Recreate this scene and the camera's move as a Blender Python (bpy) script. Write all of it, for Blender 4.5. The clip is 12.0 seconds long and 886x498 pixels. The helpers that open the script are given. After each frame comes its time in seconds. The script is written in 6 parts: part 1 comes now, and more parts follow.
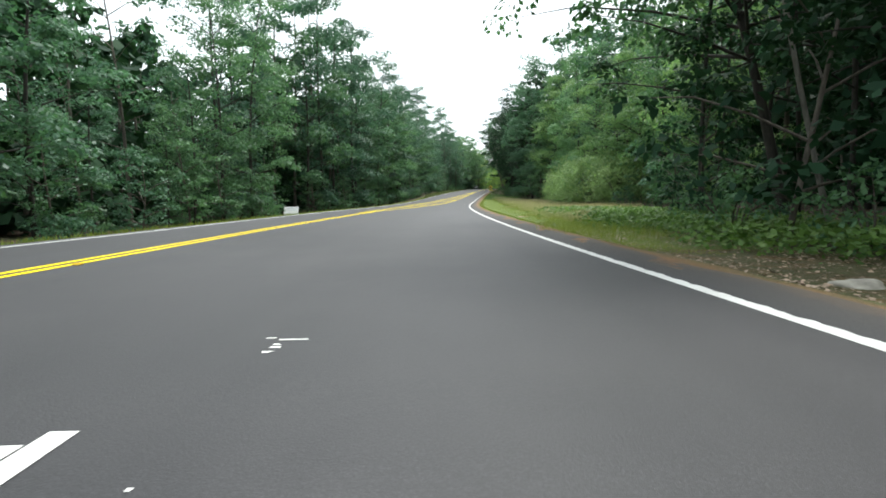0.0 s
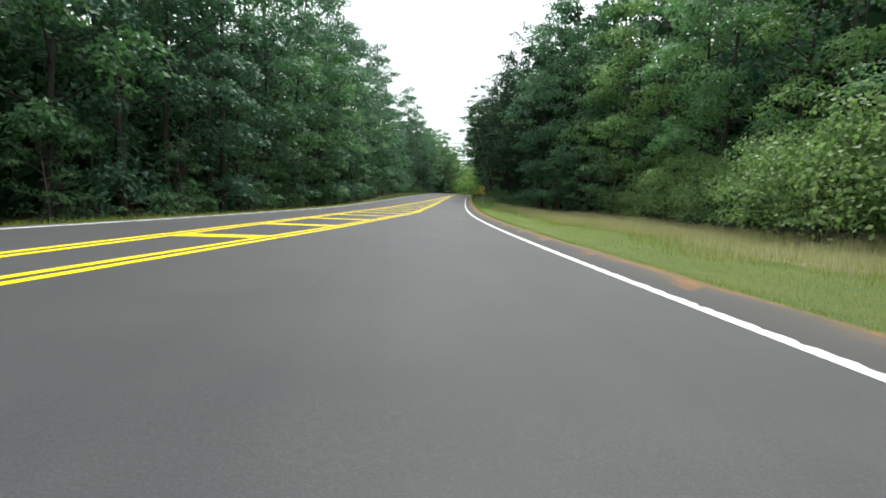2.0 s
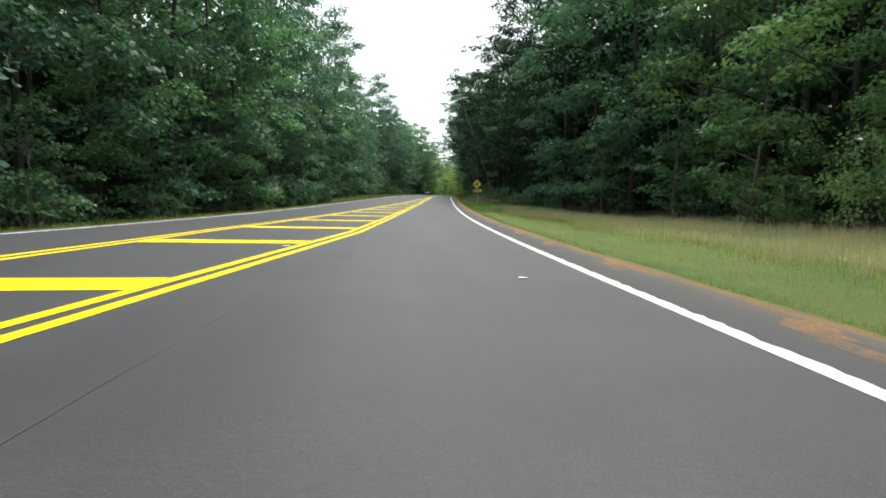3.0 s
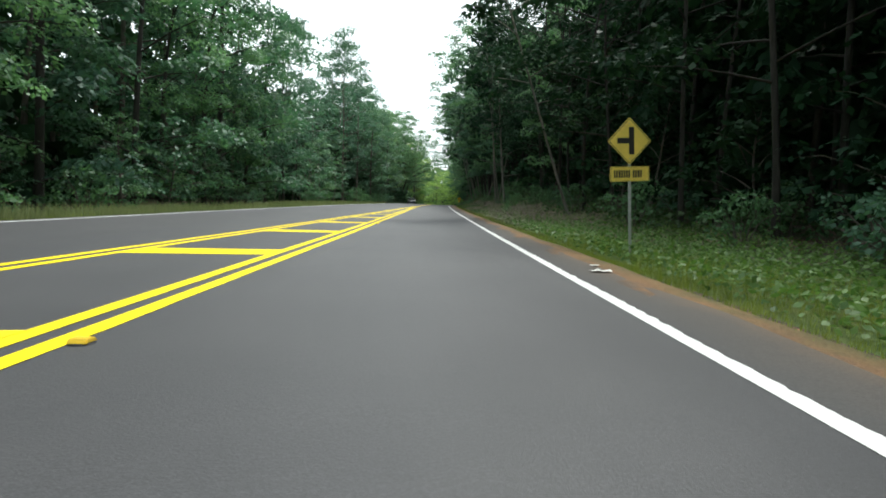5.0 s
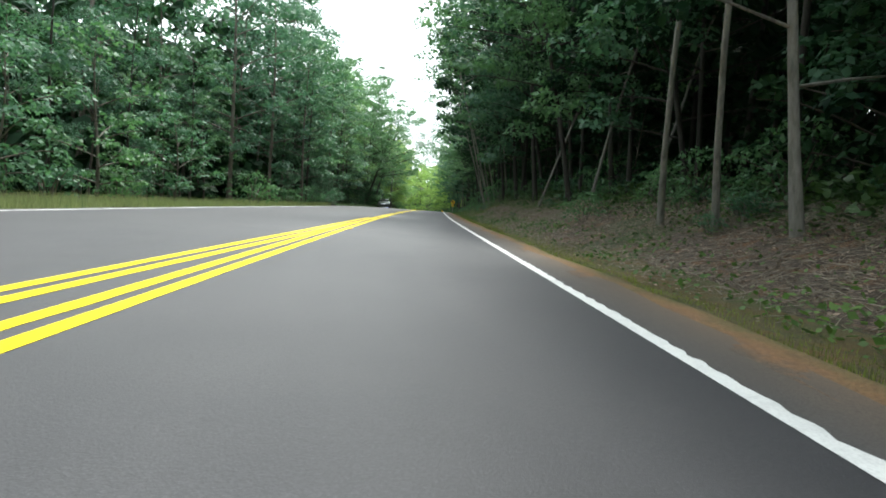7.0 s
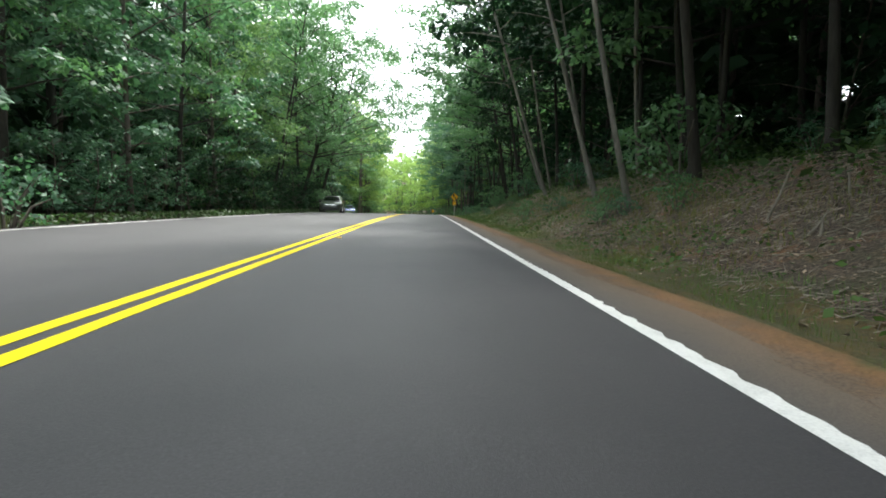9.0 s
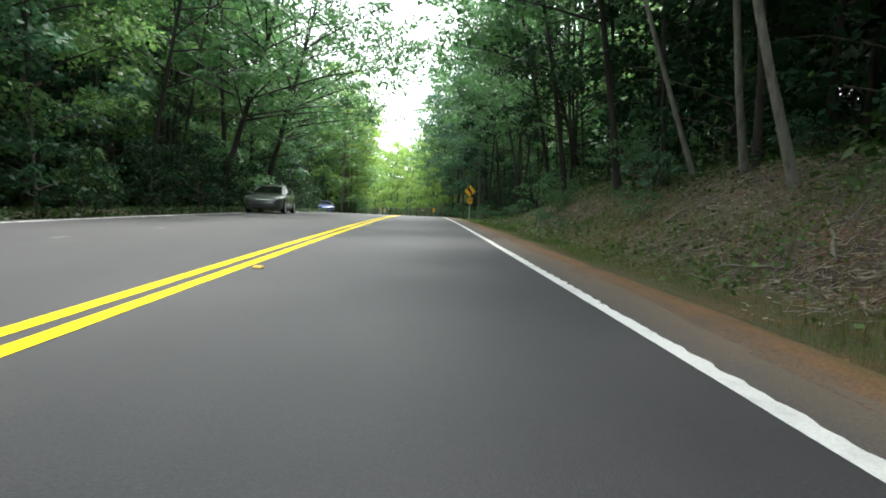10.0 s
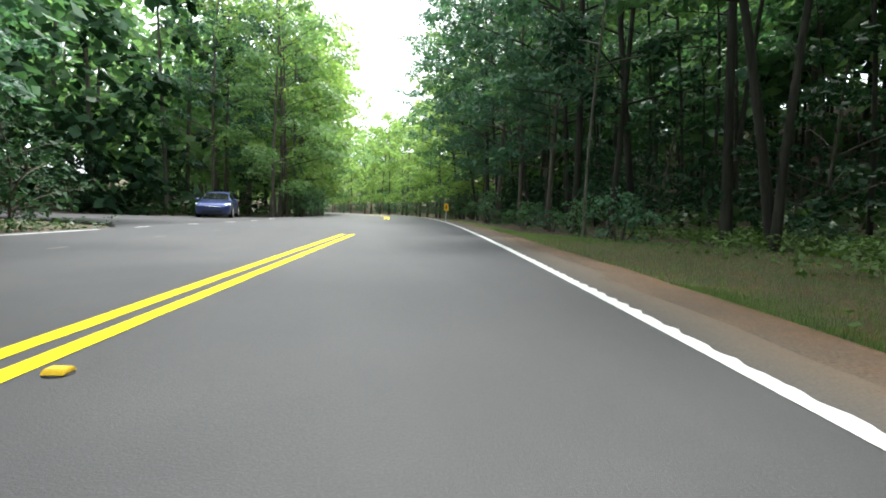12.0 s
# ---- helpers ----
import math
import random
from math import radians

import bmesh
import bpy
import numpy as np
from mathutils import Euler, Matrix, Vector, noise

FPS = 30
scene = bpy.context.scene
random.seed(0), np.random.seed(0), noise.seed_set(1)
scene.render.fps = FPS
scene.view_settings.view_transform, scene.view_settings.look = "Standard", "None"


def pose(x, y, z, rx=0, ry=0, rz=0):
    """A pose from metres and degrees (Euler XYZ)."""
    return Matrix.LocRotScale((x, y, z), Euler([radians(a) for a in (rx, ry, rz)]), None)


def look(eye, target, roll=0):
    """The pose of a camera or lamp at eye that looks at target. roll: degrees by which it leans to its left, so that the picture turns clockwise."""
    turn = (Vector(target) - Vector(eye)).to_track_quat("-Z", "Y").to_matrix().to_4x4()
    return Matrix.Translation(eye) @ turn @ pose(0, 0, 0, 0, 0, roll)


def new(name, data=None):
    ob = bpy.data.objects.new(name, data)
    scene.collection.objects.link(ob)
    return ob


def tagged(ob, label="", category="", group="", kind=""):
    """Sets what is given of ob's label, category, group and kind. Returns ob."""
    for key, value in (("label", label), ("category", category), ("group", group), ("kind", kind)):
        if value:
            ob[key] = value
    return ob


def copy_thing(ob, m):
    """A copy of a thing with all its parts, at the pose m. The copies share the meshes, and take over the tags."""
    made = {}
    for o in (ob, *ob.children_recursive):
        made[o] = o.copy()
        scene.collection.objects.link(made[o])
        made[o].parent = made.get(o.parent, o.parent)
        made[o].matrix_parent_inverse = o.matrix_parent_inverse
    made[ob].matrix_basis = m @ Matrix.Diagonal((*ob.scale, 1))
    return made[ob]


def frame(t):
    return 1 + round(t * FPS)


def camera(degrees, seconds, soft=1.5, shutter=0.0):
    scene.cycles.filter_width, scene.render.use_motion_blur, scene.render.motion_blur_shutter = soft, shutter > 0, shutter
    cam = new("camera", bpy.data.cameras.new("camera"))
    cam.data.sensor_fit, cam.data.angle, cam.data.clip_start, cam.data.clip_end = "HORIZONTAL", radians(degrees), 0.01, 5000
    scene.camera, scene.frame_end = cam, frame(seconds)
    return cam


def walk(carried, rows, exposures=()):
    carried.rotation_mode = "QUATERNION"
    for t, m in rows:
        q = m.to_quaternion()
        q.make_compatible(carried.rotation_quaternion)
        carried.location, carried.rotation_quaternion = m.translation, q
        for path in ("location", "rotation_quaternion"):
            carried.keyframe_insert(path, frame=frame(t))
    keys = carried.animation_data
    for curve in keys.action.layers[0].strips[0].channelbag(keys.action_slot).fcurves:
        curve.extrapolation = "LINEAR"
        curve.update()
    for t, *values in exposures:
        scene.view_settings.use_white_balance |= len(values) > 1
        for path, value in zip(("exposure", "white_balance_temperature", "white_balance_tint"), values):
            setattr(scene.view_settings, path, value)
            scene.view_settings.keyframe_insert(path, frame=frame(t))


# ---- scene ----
# camera and its drive: seconds, x, y, z, heading to the left, pitch, lean to the left (degrees)
ROWS = [
    (0.0, -2.17, -15.53, 0.95, -0.7, -5.89, -0.58), (0.5, -2.51, -5.1, 0.82, -1.63, -5.71, 1.23),
    (1.0, -2.54, 5.34, 0.728, -3.4, -5.55, 0.32), (1.5, -2.28, 15.58, 0.651, -4.55, -5.33, 2.46),
    (2.0, -1.76, 25.91, 0.567, -4.93, -5.27, 2.49), (2.5, -1.04, 36.31, 0.487, -5.4, -5.11, 1.47),
    (3.0, -0.16, 46.92, 0.444, -7.13, -4.92, 1.32), (3.5, 0.79, 57.5, 0.446, -7.61, -4.59, 1.75),
    (4.0, 1.93, 68.05, 0.516, -7.99, -4.2, 1.93), (4.5, 3.19, 78.54, 0.663, -8.25, -3.81, 2.1),
    (5.0, 4.55, 88.92, 0.867, -8.38, -3.76, 2.1), (5.5, 5.72, 99.1, 1.1, -8.68, -3.36, 1.5),
    (6.0, 7.01, 108.98, 1.357, -9.45, -3.36, 1.08), (6.5, 8.22, 118.53, 1.614, -9.85, -3.33, 2.95),
    (7.0, 9.5, 127.88, 1.871, -10.36, -3.27, 4.0), (7.5, 10.78, 137.18, 2.125, -10.57, -3.39, 3.19),
    (8.0, 12.09, 146.46, 2.369, -10.92, -3.45, 2.59), (8.5, 13.48, 155.71, 2.6, -11.41, -3.5, 1.99),
    (9.0, 14.95, 164.92, 2.824, -11.86, -3.52, 1.39), (9.5, 16.45, 174.06, 3.042, -11.95, -3.54, 2.62),
    (10.0, 17.96, 183.02, 3.248, -12.17, -3.81, 2.42), (10.5, 19.44, 191.63, 3.419, -12.19, -3.9, 2.48),
    (11.0, 20.96, 200.19, 3.561, -11.79, -4.2, 2.24), (11.5, 22.37, 208.47, 3.66, -11.83, -4.24, 1.65),
    (12.0, 23.69, 216.37, 3.72, -12.0, -4.62, 1.48),
]


def drive_pose(x, y, z, yaw, pitch, lean):
    a, b = radians(yaw), radians(pitch)
    ahead = Vector((-math.sin(a) * math.cos(b), math.cos(a) * math.cos(b), math.sin(b)))
    return look((x, y, z), Vector((x, y, z)) + ahead, lean)


cam = camera(79.8, 12.0, soft=1.8)
walk(cam, [(r[0], drive_pose(*r[1:])) for r in ROWS],
     exposures=[(0.0, 0.12, 6300, 6), (1.0, 0.15, 6300, 6), (2.0, 0.02, 6400, 6), (3.0, 0.03, 6400, 6), (5.0, 0.12, 6250, 4), (5.5, 0.44, 6250, 4), (6.0, 0.85, 6300, 6), (6.5, 0.66, 6250, 4), (7.0, 0.86, 6250, 5), (8.8, 1.17, 6400, 7), (9.5, 1.2, 6400, 8), (10.0, 1.22, 6400, 7), (10.5, 1.15, 6450, 3), (11.0, 1.0, 6250, 1), (11.5, 1.32, 6050, 14), (12.0, 1.1, 6300, 8)])

# ---- light: bright hazy summer sky, soft sun high on the right ----
SUN_ELEV, SUN_AZ = 63.0, -27.0      # azimuth: degrees to the left of +y
world = bpy.data.worlds.new("hazy_sky")
scene.world = world
world.use_nodes = True
wn, wl = world.node_tree.nodes, world.node_tree.links
wn.clear()
sky = wn.new("ShaderNodeTexSky")
sky.sky_type = "NISHITA"
sky.sun_disc = False
sky.sun_elevation = radians(SUN_ELEV)
sky.sun_rotation = radians(-SUN_AZ)
sky.air_density, sky.dust_density, sky.ozone_density = 1.0, 1.2, 1.0
haze = wn.new("ShaderNodeHueSaturation")
haze.inputs["Saturation"].default_value = 0.25
cloud = wn.new("ShaderNodeMix")          # thin even cloud over the sky
cloud.data_type = "RGBA"
cloud.inputs[0].default_value = 0.7
cloud.inputs[7].default_value = (12.5, 13.0, 13.4, 1)
bg = wn.new("ShaderNodeBackground")
bg.inputs["Strength"].default_value = 0.135
wout = wn.new("ShaderNodeOutputWorld")
wl.new(sky.outputs[0], haze.inputs["Color"])
wl.new(haze.outputs[0], cloud.inputs[6])
wl.new(cloud.outputs[2], bg.inputs["Color"])
wl.new(bg.outputs[0], wout.inputs["Surface"])
sun = new("sun", bpy.data.lights.new("sun", "SUN"))
sun.data.energy, sun.data.angle, sun.data.color = 4.4, radians(12), (1.0, 0.965, 0.9)
sd = Vector((-math.sin(radians(SUN_AZ)) * math.cos(radians(SUN_ELEV)), math.cos(radians(SUN_AZ)) * math.cos(radians(SUN_ELEV)), math.sin(radians(SUN_ELEV))))
sun.matrix_world = look(sd * 100, (0, 0, 0))


# ---- materials ----
def mat(name, rough=0.8, metal=0.0):
    m = bpy.data.materials.new(name)
    m.use_nodes = True
    b = m.node_tree.nodes["Principled BSDF"]
    b.inputs["Roughness"].default_value, b.inputs["Metallic"].default_value = rough, metal
    return m, m.node_tree.nodes, m.node_tree.links, b


def noise_node(n, l, scale, detail=4.0, rough=0.6, stretch=None):
    tc = n.new("ShaderNodeTexCoord")
    t = n.new("ShaderNodeTexNoise")
    t.inputs["Scale"].default_value, t.inputs["Detail"].default_value, t.inputs["Roughness"].default_value = scale, detail, rough
    if stretch:
        mp = n.new("ShaderNodeMapping")
        mp.inputs["Scale"].default_value = stretch
        l.new(tc.outputs["Object"], mp.inputs["Vector"])
        l.new(mp.outputs[0], t.inputs["Vector"])
    else:
        l.new(tc.outputs["Object"], t.inputs["Vector"])
    return t


def ramp(n, l, src, stops):
    r = n.new("ShaderNodeValToRGB")
    e = r.color_ramp.elements
    while len(e) < len(stops):
        e.new(0.5)
    for q, (p, c) in zip(e, stops):
        q.position, q.color = p, (*c, 1)
    l.new(src, r.inputs[0])
    return r


def mixc(n, l, a, b, f, mode="MIX"):
    m = n.new("ShaderNodeMix")
    m.data_type, m.blend_type = "RGBA", mode
    for sock, v in ((m.inputs[0], f), (m.inputs[6], a), (m.inputs[7], b)):
        if hasattr(v, "links"):
            l.new(v, sock)
        else:
            sock.default_value = v if isinstance(v, float) else (*v, 1)
    return m.outputs[2]


def bump(n, l, b, src, strength, dist):
    k = n.new("ShaderNodeBump")
    k.inputs["Strength"].default_value, k.inputs["Distance"].default_value = strength, dist
    l.new(src, k.inputs["Height"])
    l.new(k.outputs[0], b.inputs["Normal"])


def plain(name, col, rough=0.6, metal=0.0, vary=0.12, scale=6.0, bumpy=0.0):
    m, n, l, b = mat(name, rough, metal)
    t = noise_node(n, l, scale)
    r = ramp(n, l, t.outputs[0], [(0.3, tuple(c * (1 - vary) for c in col)), (0.7, tuple(min(1, c * (1 + vary)) for c in col))])
    l.new(r.outputs[0], b.inputs["Base Color"])
    if bumpy:
        bump(n, l, b, t.outputs[0], 0.5, bumpy)
    return m


def asphalt_material():
    m, n, l, b = mat("asphalt", 0.62)
    fine = noise_node(n, l, 90.0, 3.0, 0.7)
    mid = noise_node(n, l, 0.9, 5.0, 0.6)
    big = noise_node(n, l, 0.12, 3.0, 0.5)
    base = ramp(n, l, fine.outputs[0], [(0.3, (0.029, 0.0288, 0.0322)), (0.55, (0.0435, 0.0433, 0.0478)), (0.75, (0.067, 0.0666, 0.0725))])
    blot = ramp(n, l, mid.outputs[0], [(0.35, (0.86, 0.86, 0.87)), (0.65, (1.06, 1.05, 1.04))])
    worn = noise_node(n, l, 1.0, 4.0, 0.6, (0.9, 0.035, 1.0))
    track = ramp(n, l, worn.outputs[0], [(0.35, (0.88, 0.88, 0.89)), (0.65, (1.1, 1.09, 1.08))])
    wide = ramp(n, l, big.outputs[0], [(0.35, (0.9, 0.9, 0.91)), (0.65, (1.06, 1.05, 1.04))])
    c = mixc(n, l, base.outputs[0], blot.outputs[0], 1.0, "MULTIPLY")
    c = mixc(n, l, c, wide.outputs[0], 1.0, "MULTIPLY")
    c = mixc(n, l, c, track.outputs[0], 1.0, "MULTIPLY")
    l.new(c, b.inputs["Base Color"])
    bump(n, l, b, fine.outputs[0], 0.35, 0.006)
    return m


def paint_material(name, col, wear):
    m, n, l, b = mat(name, 0.7)
    b.inputs["Specular IOR Level"].default_value = 0.2
    t = noise_node(n, l, 3.0, 5.0, 0.7)
    g = noise_node(n, l, 70.0, 2.0, 0.6)
    r = ramp(n, l, t.outputs[0], [(0.25, tuple(c * wear for c in col)), (0.5, col)])
    s = ramp(n, l, g.outputs[0], [(0.3, (0.85, 0.85, 0.85)), (0.6, (1.0, 1.0, 1.0))])
    l.new(mixc(n, l, r.outputs[0], s.outputs[0], 1.0, "MULTIPLY"), b.inputs["Base Color"])
    bump(n, l, b, g.outputs[0], 0.3, 0.004)
    return m


def leaf_material(name, dark, light, trans=0.4, spec=0.36):
    m = bpy.data.materials.new(name)
    m.use_nodes = True
    n, l = m.node_tree.nodes, m.node_tree.links
    b = n["Principled BSDF"]
    b.inputs["Roughness"].default_value = 0.5
    b.inputs["Specular IOR Level"].default_value = spec
    geo, info = n.new("ShaderNodeNewGeometry"), n.new("ShaderNodeObjectInfo")
    t = noise_node(n, l, 0.45, 3.0, 0.6)
    a = n.new("ShaderNodeMath")
    a.operation = "MULTIPLY_ADD"
    a.inputs[1].default_value, a.inputs[2].default_value = 0.4, 0.0
    l.new(geo.outputs["Random Per Island"], a.inputs[0])
    a2 = n.new("ShaderNodeMath")
    a2.operation = "MULTIPLY_ADD"
    a2.inputs[1].default_value = 0.25
    l.new(info.outputs["Random"], a2.inputs[0])
    l.new(a.outputs[0], a2.inputs[2])
    a3 = n.new("ShaderNodeMath")
    a3.operation = "MULTIPLY_ADD"
    a3.inputs[1].default_value = 0.4
    l.new(t.outputs[0], a3.inputs[0])
    l.new(a2.outputs[0], a3.inputs[2])
    r = ramp(n, l, a3.outputs[0], [(0.2, dark), (0.85, light)])
    l.new(r.outputs[0], b.inputs["Base Color"])
    tr = n.new("ShaderNodeBsdfTranslucent")
    w = mixc(n, l, r.outputs[0], (1.18, 1.34, 0.86), 1.0, "MULTIPLY")
    l.new(w, tr.inputs["Color"])
    mx = n.new("ShaderNodeMixShader")
    mx.inputs[0].default_value = trans
    l.new(b.outputs[0], mx.inputs[1])
    l.new(tr.outputs[0], mx.inputs[2])
    l.new(mx.outputs[0], n["Material Output"].inputs["Surface"])
    return m


def bark_material(name, dark, light):
    m, n, l, b = mat(name, 0.9)
    t = noise_node(n, l, 7.0, 5.0, 0.7, (1, 1, 0.18))
    g = noise_node(n, l, 0.8, 3.0, 0.6)
    r = ramp(n, l, t.outputs[0], [(0.3, dark), (0.7, light)])
    s = ramp(n, l, g.outputs[0], [(0.3, (0.7, 0.72, 0.68)), (0.7, (1.1, 1.08, 1.05))])
    l.new(mixc(n, l, r.outputs[0], s.outputs[0], 1.0, "MULTIPLY"), b.inputs["Base Color"])
    bump(n, l, b, t.outputs[0], 0.8, 0.03)
    return m


ASPHALT = asphalt_material()
WHITE_PAINT = paint_material("white_road_paint", (0.76, 0.76, 0.74), 0.75)
YELLOW_PAINT = paint_material("yellow_road_paint", (0.86, 0.66, 0.004), 0.88)
OLD_PAINT = paint_material("worn_white_paint", (0.2, 0.2, 0.195), 0.5)
LEAF = [leaf_material("leaf_maple", (0.038, 0.1, 0.064), (0.112, 0.226, 0.138)),
        leaf_material("leaf_oak", (0.033, 0.086, 0.062), (0.09, 0.184, 0.126)),
        leaf_material("leaf_tulip", (0.047, 0.118, 0.06), (0.138, 0.262, 0.126))]
# next three: brightness of sun and haze put into the leaf colour
SUNNY_LEAF = leaf_material("leaf_sunlit", (0.095, 0.185, 0.08), (0.245, 0.37, 0.165), 0.5)
PALE_LEAF = leaf_material("leaf_haze_pale", (0.07, 0.16, 0.085), (0.19, 0.335, 0.17), 0.45)
GLOW_LEAF = leaf_material("leaf_sunlit_bright", (0.17, 0.26, 0.08), (0.38, 0.5, 0.19), 0.6)
BUSH_LEAF = leaf_material("leaf_bush", (0.11, 0.19, 0.08), (0.32, 0.43, 0.2), 0.45)
# shade of the wood put into the leaf colour: darker, less sheen
SHADE_LEAF = [leaf_material("leaf_shade_dark", (0.01, 0.029, 0.018), (0.038, 0.088, 0.046), 0.22, 0.06), leaf_material("leaf_shade_mid", (0.013, 0.034, 0.019), (0.046, 0.098, 0.048), 0.22, 0.06)]
BARK = bark_material("bark_grey", (0.05, 0.042, 0.035), (0.17, 0.15, 0.13))
PALE_BARK = bark_material("bark_pale", (0.1, 0.094, 0.084), (0.28, 0.268, 0.245))
STEEL = plain("galvanised_steel", (0.46, 0.48, 0.46), 0.5, 0.25, 0.15, 9.0)

# ---- the road's line: curvature (1/km) and grade (per cent) by distance along the white edge line ----
STEP = 25.0
CURVE = [-1.51, -1.67, -1.62, -1.36, -0.86, -0.12, -0.31, -1.08, -0.43, -0.22, 0.9, 2.8, 4.5, 8.0, 9.0, 9.0, 6.0]
GRADE = [-1.62, -0.72, -0.86, 0.1, 1.82, 2.61, 2.76, 2.44, 2.3, 1.35, -0.45, -1.19, -1.22, -1.23, -1.23, -1.23, -1.24]
KNOTS = -20 + STEP * np.arange(len(CURVE))
LINE_S = np.arange(-400, 901, 1.0)
kk = np.where((LINE_S < -30) | (LINE_S > 385), 0.0, np.interp(LINE_S, KNOTS, CURVE) * 1e-3)
gg = np.where((LINE_S < -60) | (LINE_S > 385), 0.0, np.interp(LINE_S, KNOTS, GRADE) * 1e-2)
LINE_T = np.cumsum(kk)
LINE_T -= np.interp(0, LINE_S, LINE_T)
LINE_X, LINE_Y, LINE_Z = np.cumsum(-np.sin(LINE_T)), np.cumsum(np.cos(LINE_T)), np.cumsum(gg)
LINE_X -= np.interp(0, LINE_S, LINE_X)
LINE_Y -= np.interp(0, LINE_S, LINE_Y)
LINE_Z -= np.interp(0, LINE_S, LINE_Z)


def along(s, o):
    """Plan place and road height s metres along and o metres to the left of the edge line."""
    t = np.interp(s, LINE_S, LINE_T)
    return (np.interp(s, LINE_S, LINE_X) - o * np.cos(t), np.interp(s, LINE_S, LINE_Y) - o * np.sin(t), np.interp(s, LINE_S, LINE_Z))


def heading(s):
    return float(np.interp(s, LINE_S, LINE_T))


OFF_S = -20 + 20.0 * np.arange(14)
OFF_RIGHT = [7.11, 7.07, 6.57, 4.92, 3.67, 3.55, 3.5, 3.47, 3.5, 3.47, 3.47, 3.5, 3.47, 3.5]
OFF_LEFT = [6.85, 6.92, 6.98, 7.04, 6.98, 6.23, 5.37, 4.55, 3.89, 3.5, 3.5, 3.5, 3.5, 3.5]
OFF_EDGE = [10.44, 10.12, 9.87, 9.78, 9.91, 10.22, 10.63, 10.59, 10.11, 9.95, 10.0, 9.97, 9.95, 9.0]


def off_right(s): return np.interp(s, OFF_S, OFF_RIGHT)
def off_left(s): return np.interp(s, OFF_S, OFF_LEFT)
def off_edge(s): return np.interp(s, OFF_S, OFF_EDGE)


def sm(a, b, x):
    u = np.clip((x - a) / (b - a), 0, 1)
    return u * u * (3 - 2 * u)


def wob(s, o):
    return 0.5 * np.sin(s * 0.31 + 1.3 * np.sin(o * 0.4)) + 0.5 * np.sin(o * 0.53 + s * 0.17 + 2.0)


def ground_rise(s, o):
    """Height of the ground over the road's own level."""
    s, o = np.asarray(s, float), np.asarray(o, float)
    r = -o
    edge = 0.75
    under = -0.06
    # right: flat verge, then a wooded cut bank from s 100 on
    bank = sm(98, 150, s) * (1 - sm(206, 222, s))
    verge = -0.06 - 0.12 * sm(0.7, 2.2, r)
    flat = verge + 0.25 * sm(6, 16, r) + 6.0 * sm(16, 70, r) + 11.0 * sm(11, 48, r) * sm(200, 230, s)
    cut = -0.06 - 0.1 * sm(0.7, 1.8, r) + (1.75 + 0.55 * sm(150, 185, s)) * sm(1.25, 7.5, r) + 9.0 * sm(9, 60, r)
    right = flat * (1 - bank) + cut * bank + 0.06 * wob(s, o) * sm(1.2, 4, r)
    # left: narrow verge that falls away gently
    q = o - off_edge(s)
    left = -0.06 - 1.15 * sm(0.8, 10, q) * (1 - sm(95, 140, s)) - 0.1 * sm(0.5, 2, q) + 0.08 * wob(s, o) * sm(1.5, 5, q) + 5.0 * sm(14, 80, q) + 6.0 * sm(12, 50, q) * sm(150, 200, s)
    z = np.where(o < 3, np.where(r > edge, right, under), np.where(q > 0.4, left, under))
    return z


def ground_at(s, o):
    x, y, z = along(s, o)
    return Vector((float(x), float(y), float(z + ground_rise(s, o))))


def mesh_object(name, verts, faces, material, parent=None, smooth=True):
    me = bpy.data.meshes.new(name)
    me.from_pydata([tuple(v) for v in verts], [], faces)
    me.materials.append(material)
    if smooth:
        me.polygons.foreach_set("use_smooth", [True] * len(me.polygons))
    me.update()
    ob = new(name, me)
    ob.parent = parent
    return ob


def part(name, bm, material, parent=None, label="", smooth=False):
    me = bpy.data.meshes.new(name)
    bm.to_mesh(me)
    bm.free()
    me.materials.append(material)
    if smooth:
        me.polygons.foreach_set("use_smooth", [True] * len(me.polygons))
    ob = new(name, me)
    ob.parent = parent
    if label:
        tagged(ob, label)
    return ob


def sheet(name, srow, ocol, zfun, material):
    """A grid in road coordinates; ocol(s) gives the offsets for each row."""
    verts, faces = [], []
    cols = None
    for s in srow:
        o = np.asarray(ocol(s), float)
        x, y, z = along(s, o)
        z = z + zfun(s, o)
        cols = len(o)
        verts += list(zip(x, y, z))
    for i in range(len(srow) - 1):
        for j in range(cols - 1):
            a = i * cols + j
            faces.append((a, a + cols, a + cols + 1, a + 1))
    ob = mesh_object(name, verts, faces, material)
    uv = ob.data.uv_layers.new(name="across_along")
    k = np.empty(len(ob.data.loops), np.int32)
    ob.data.loops.foreach_get("vertex_index", k)
    uv.data.foreach_set("uv", np.stack([(k % cols) / (cols - 1.0), np.asarray(srow)[k // cols]], 1).astype(np.float32).ravel())
    return ob


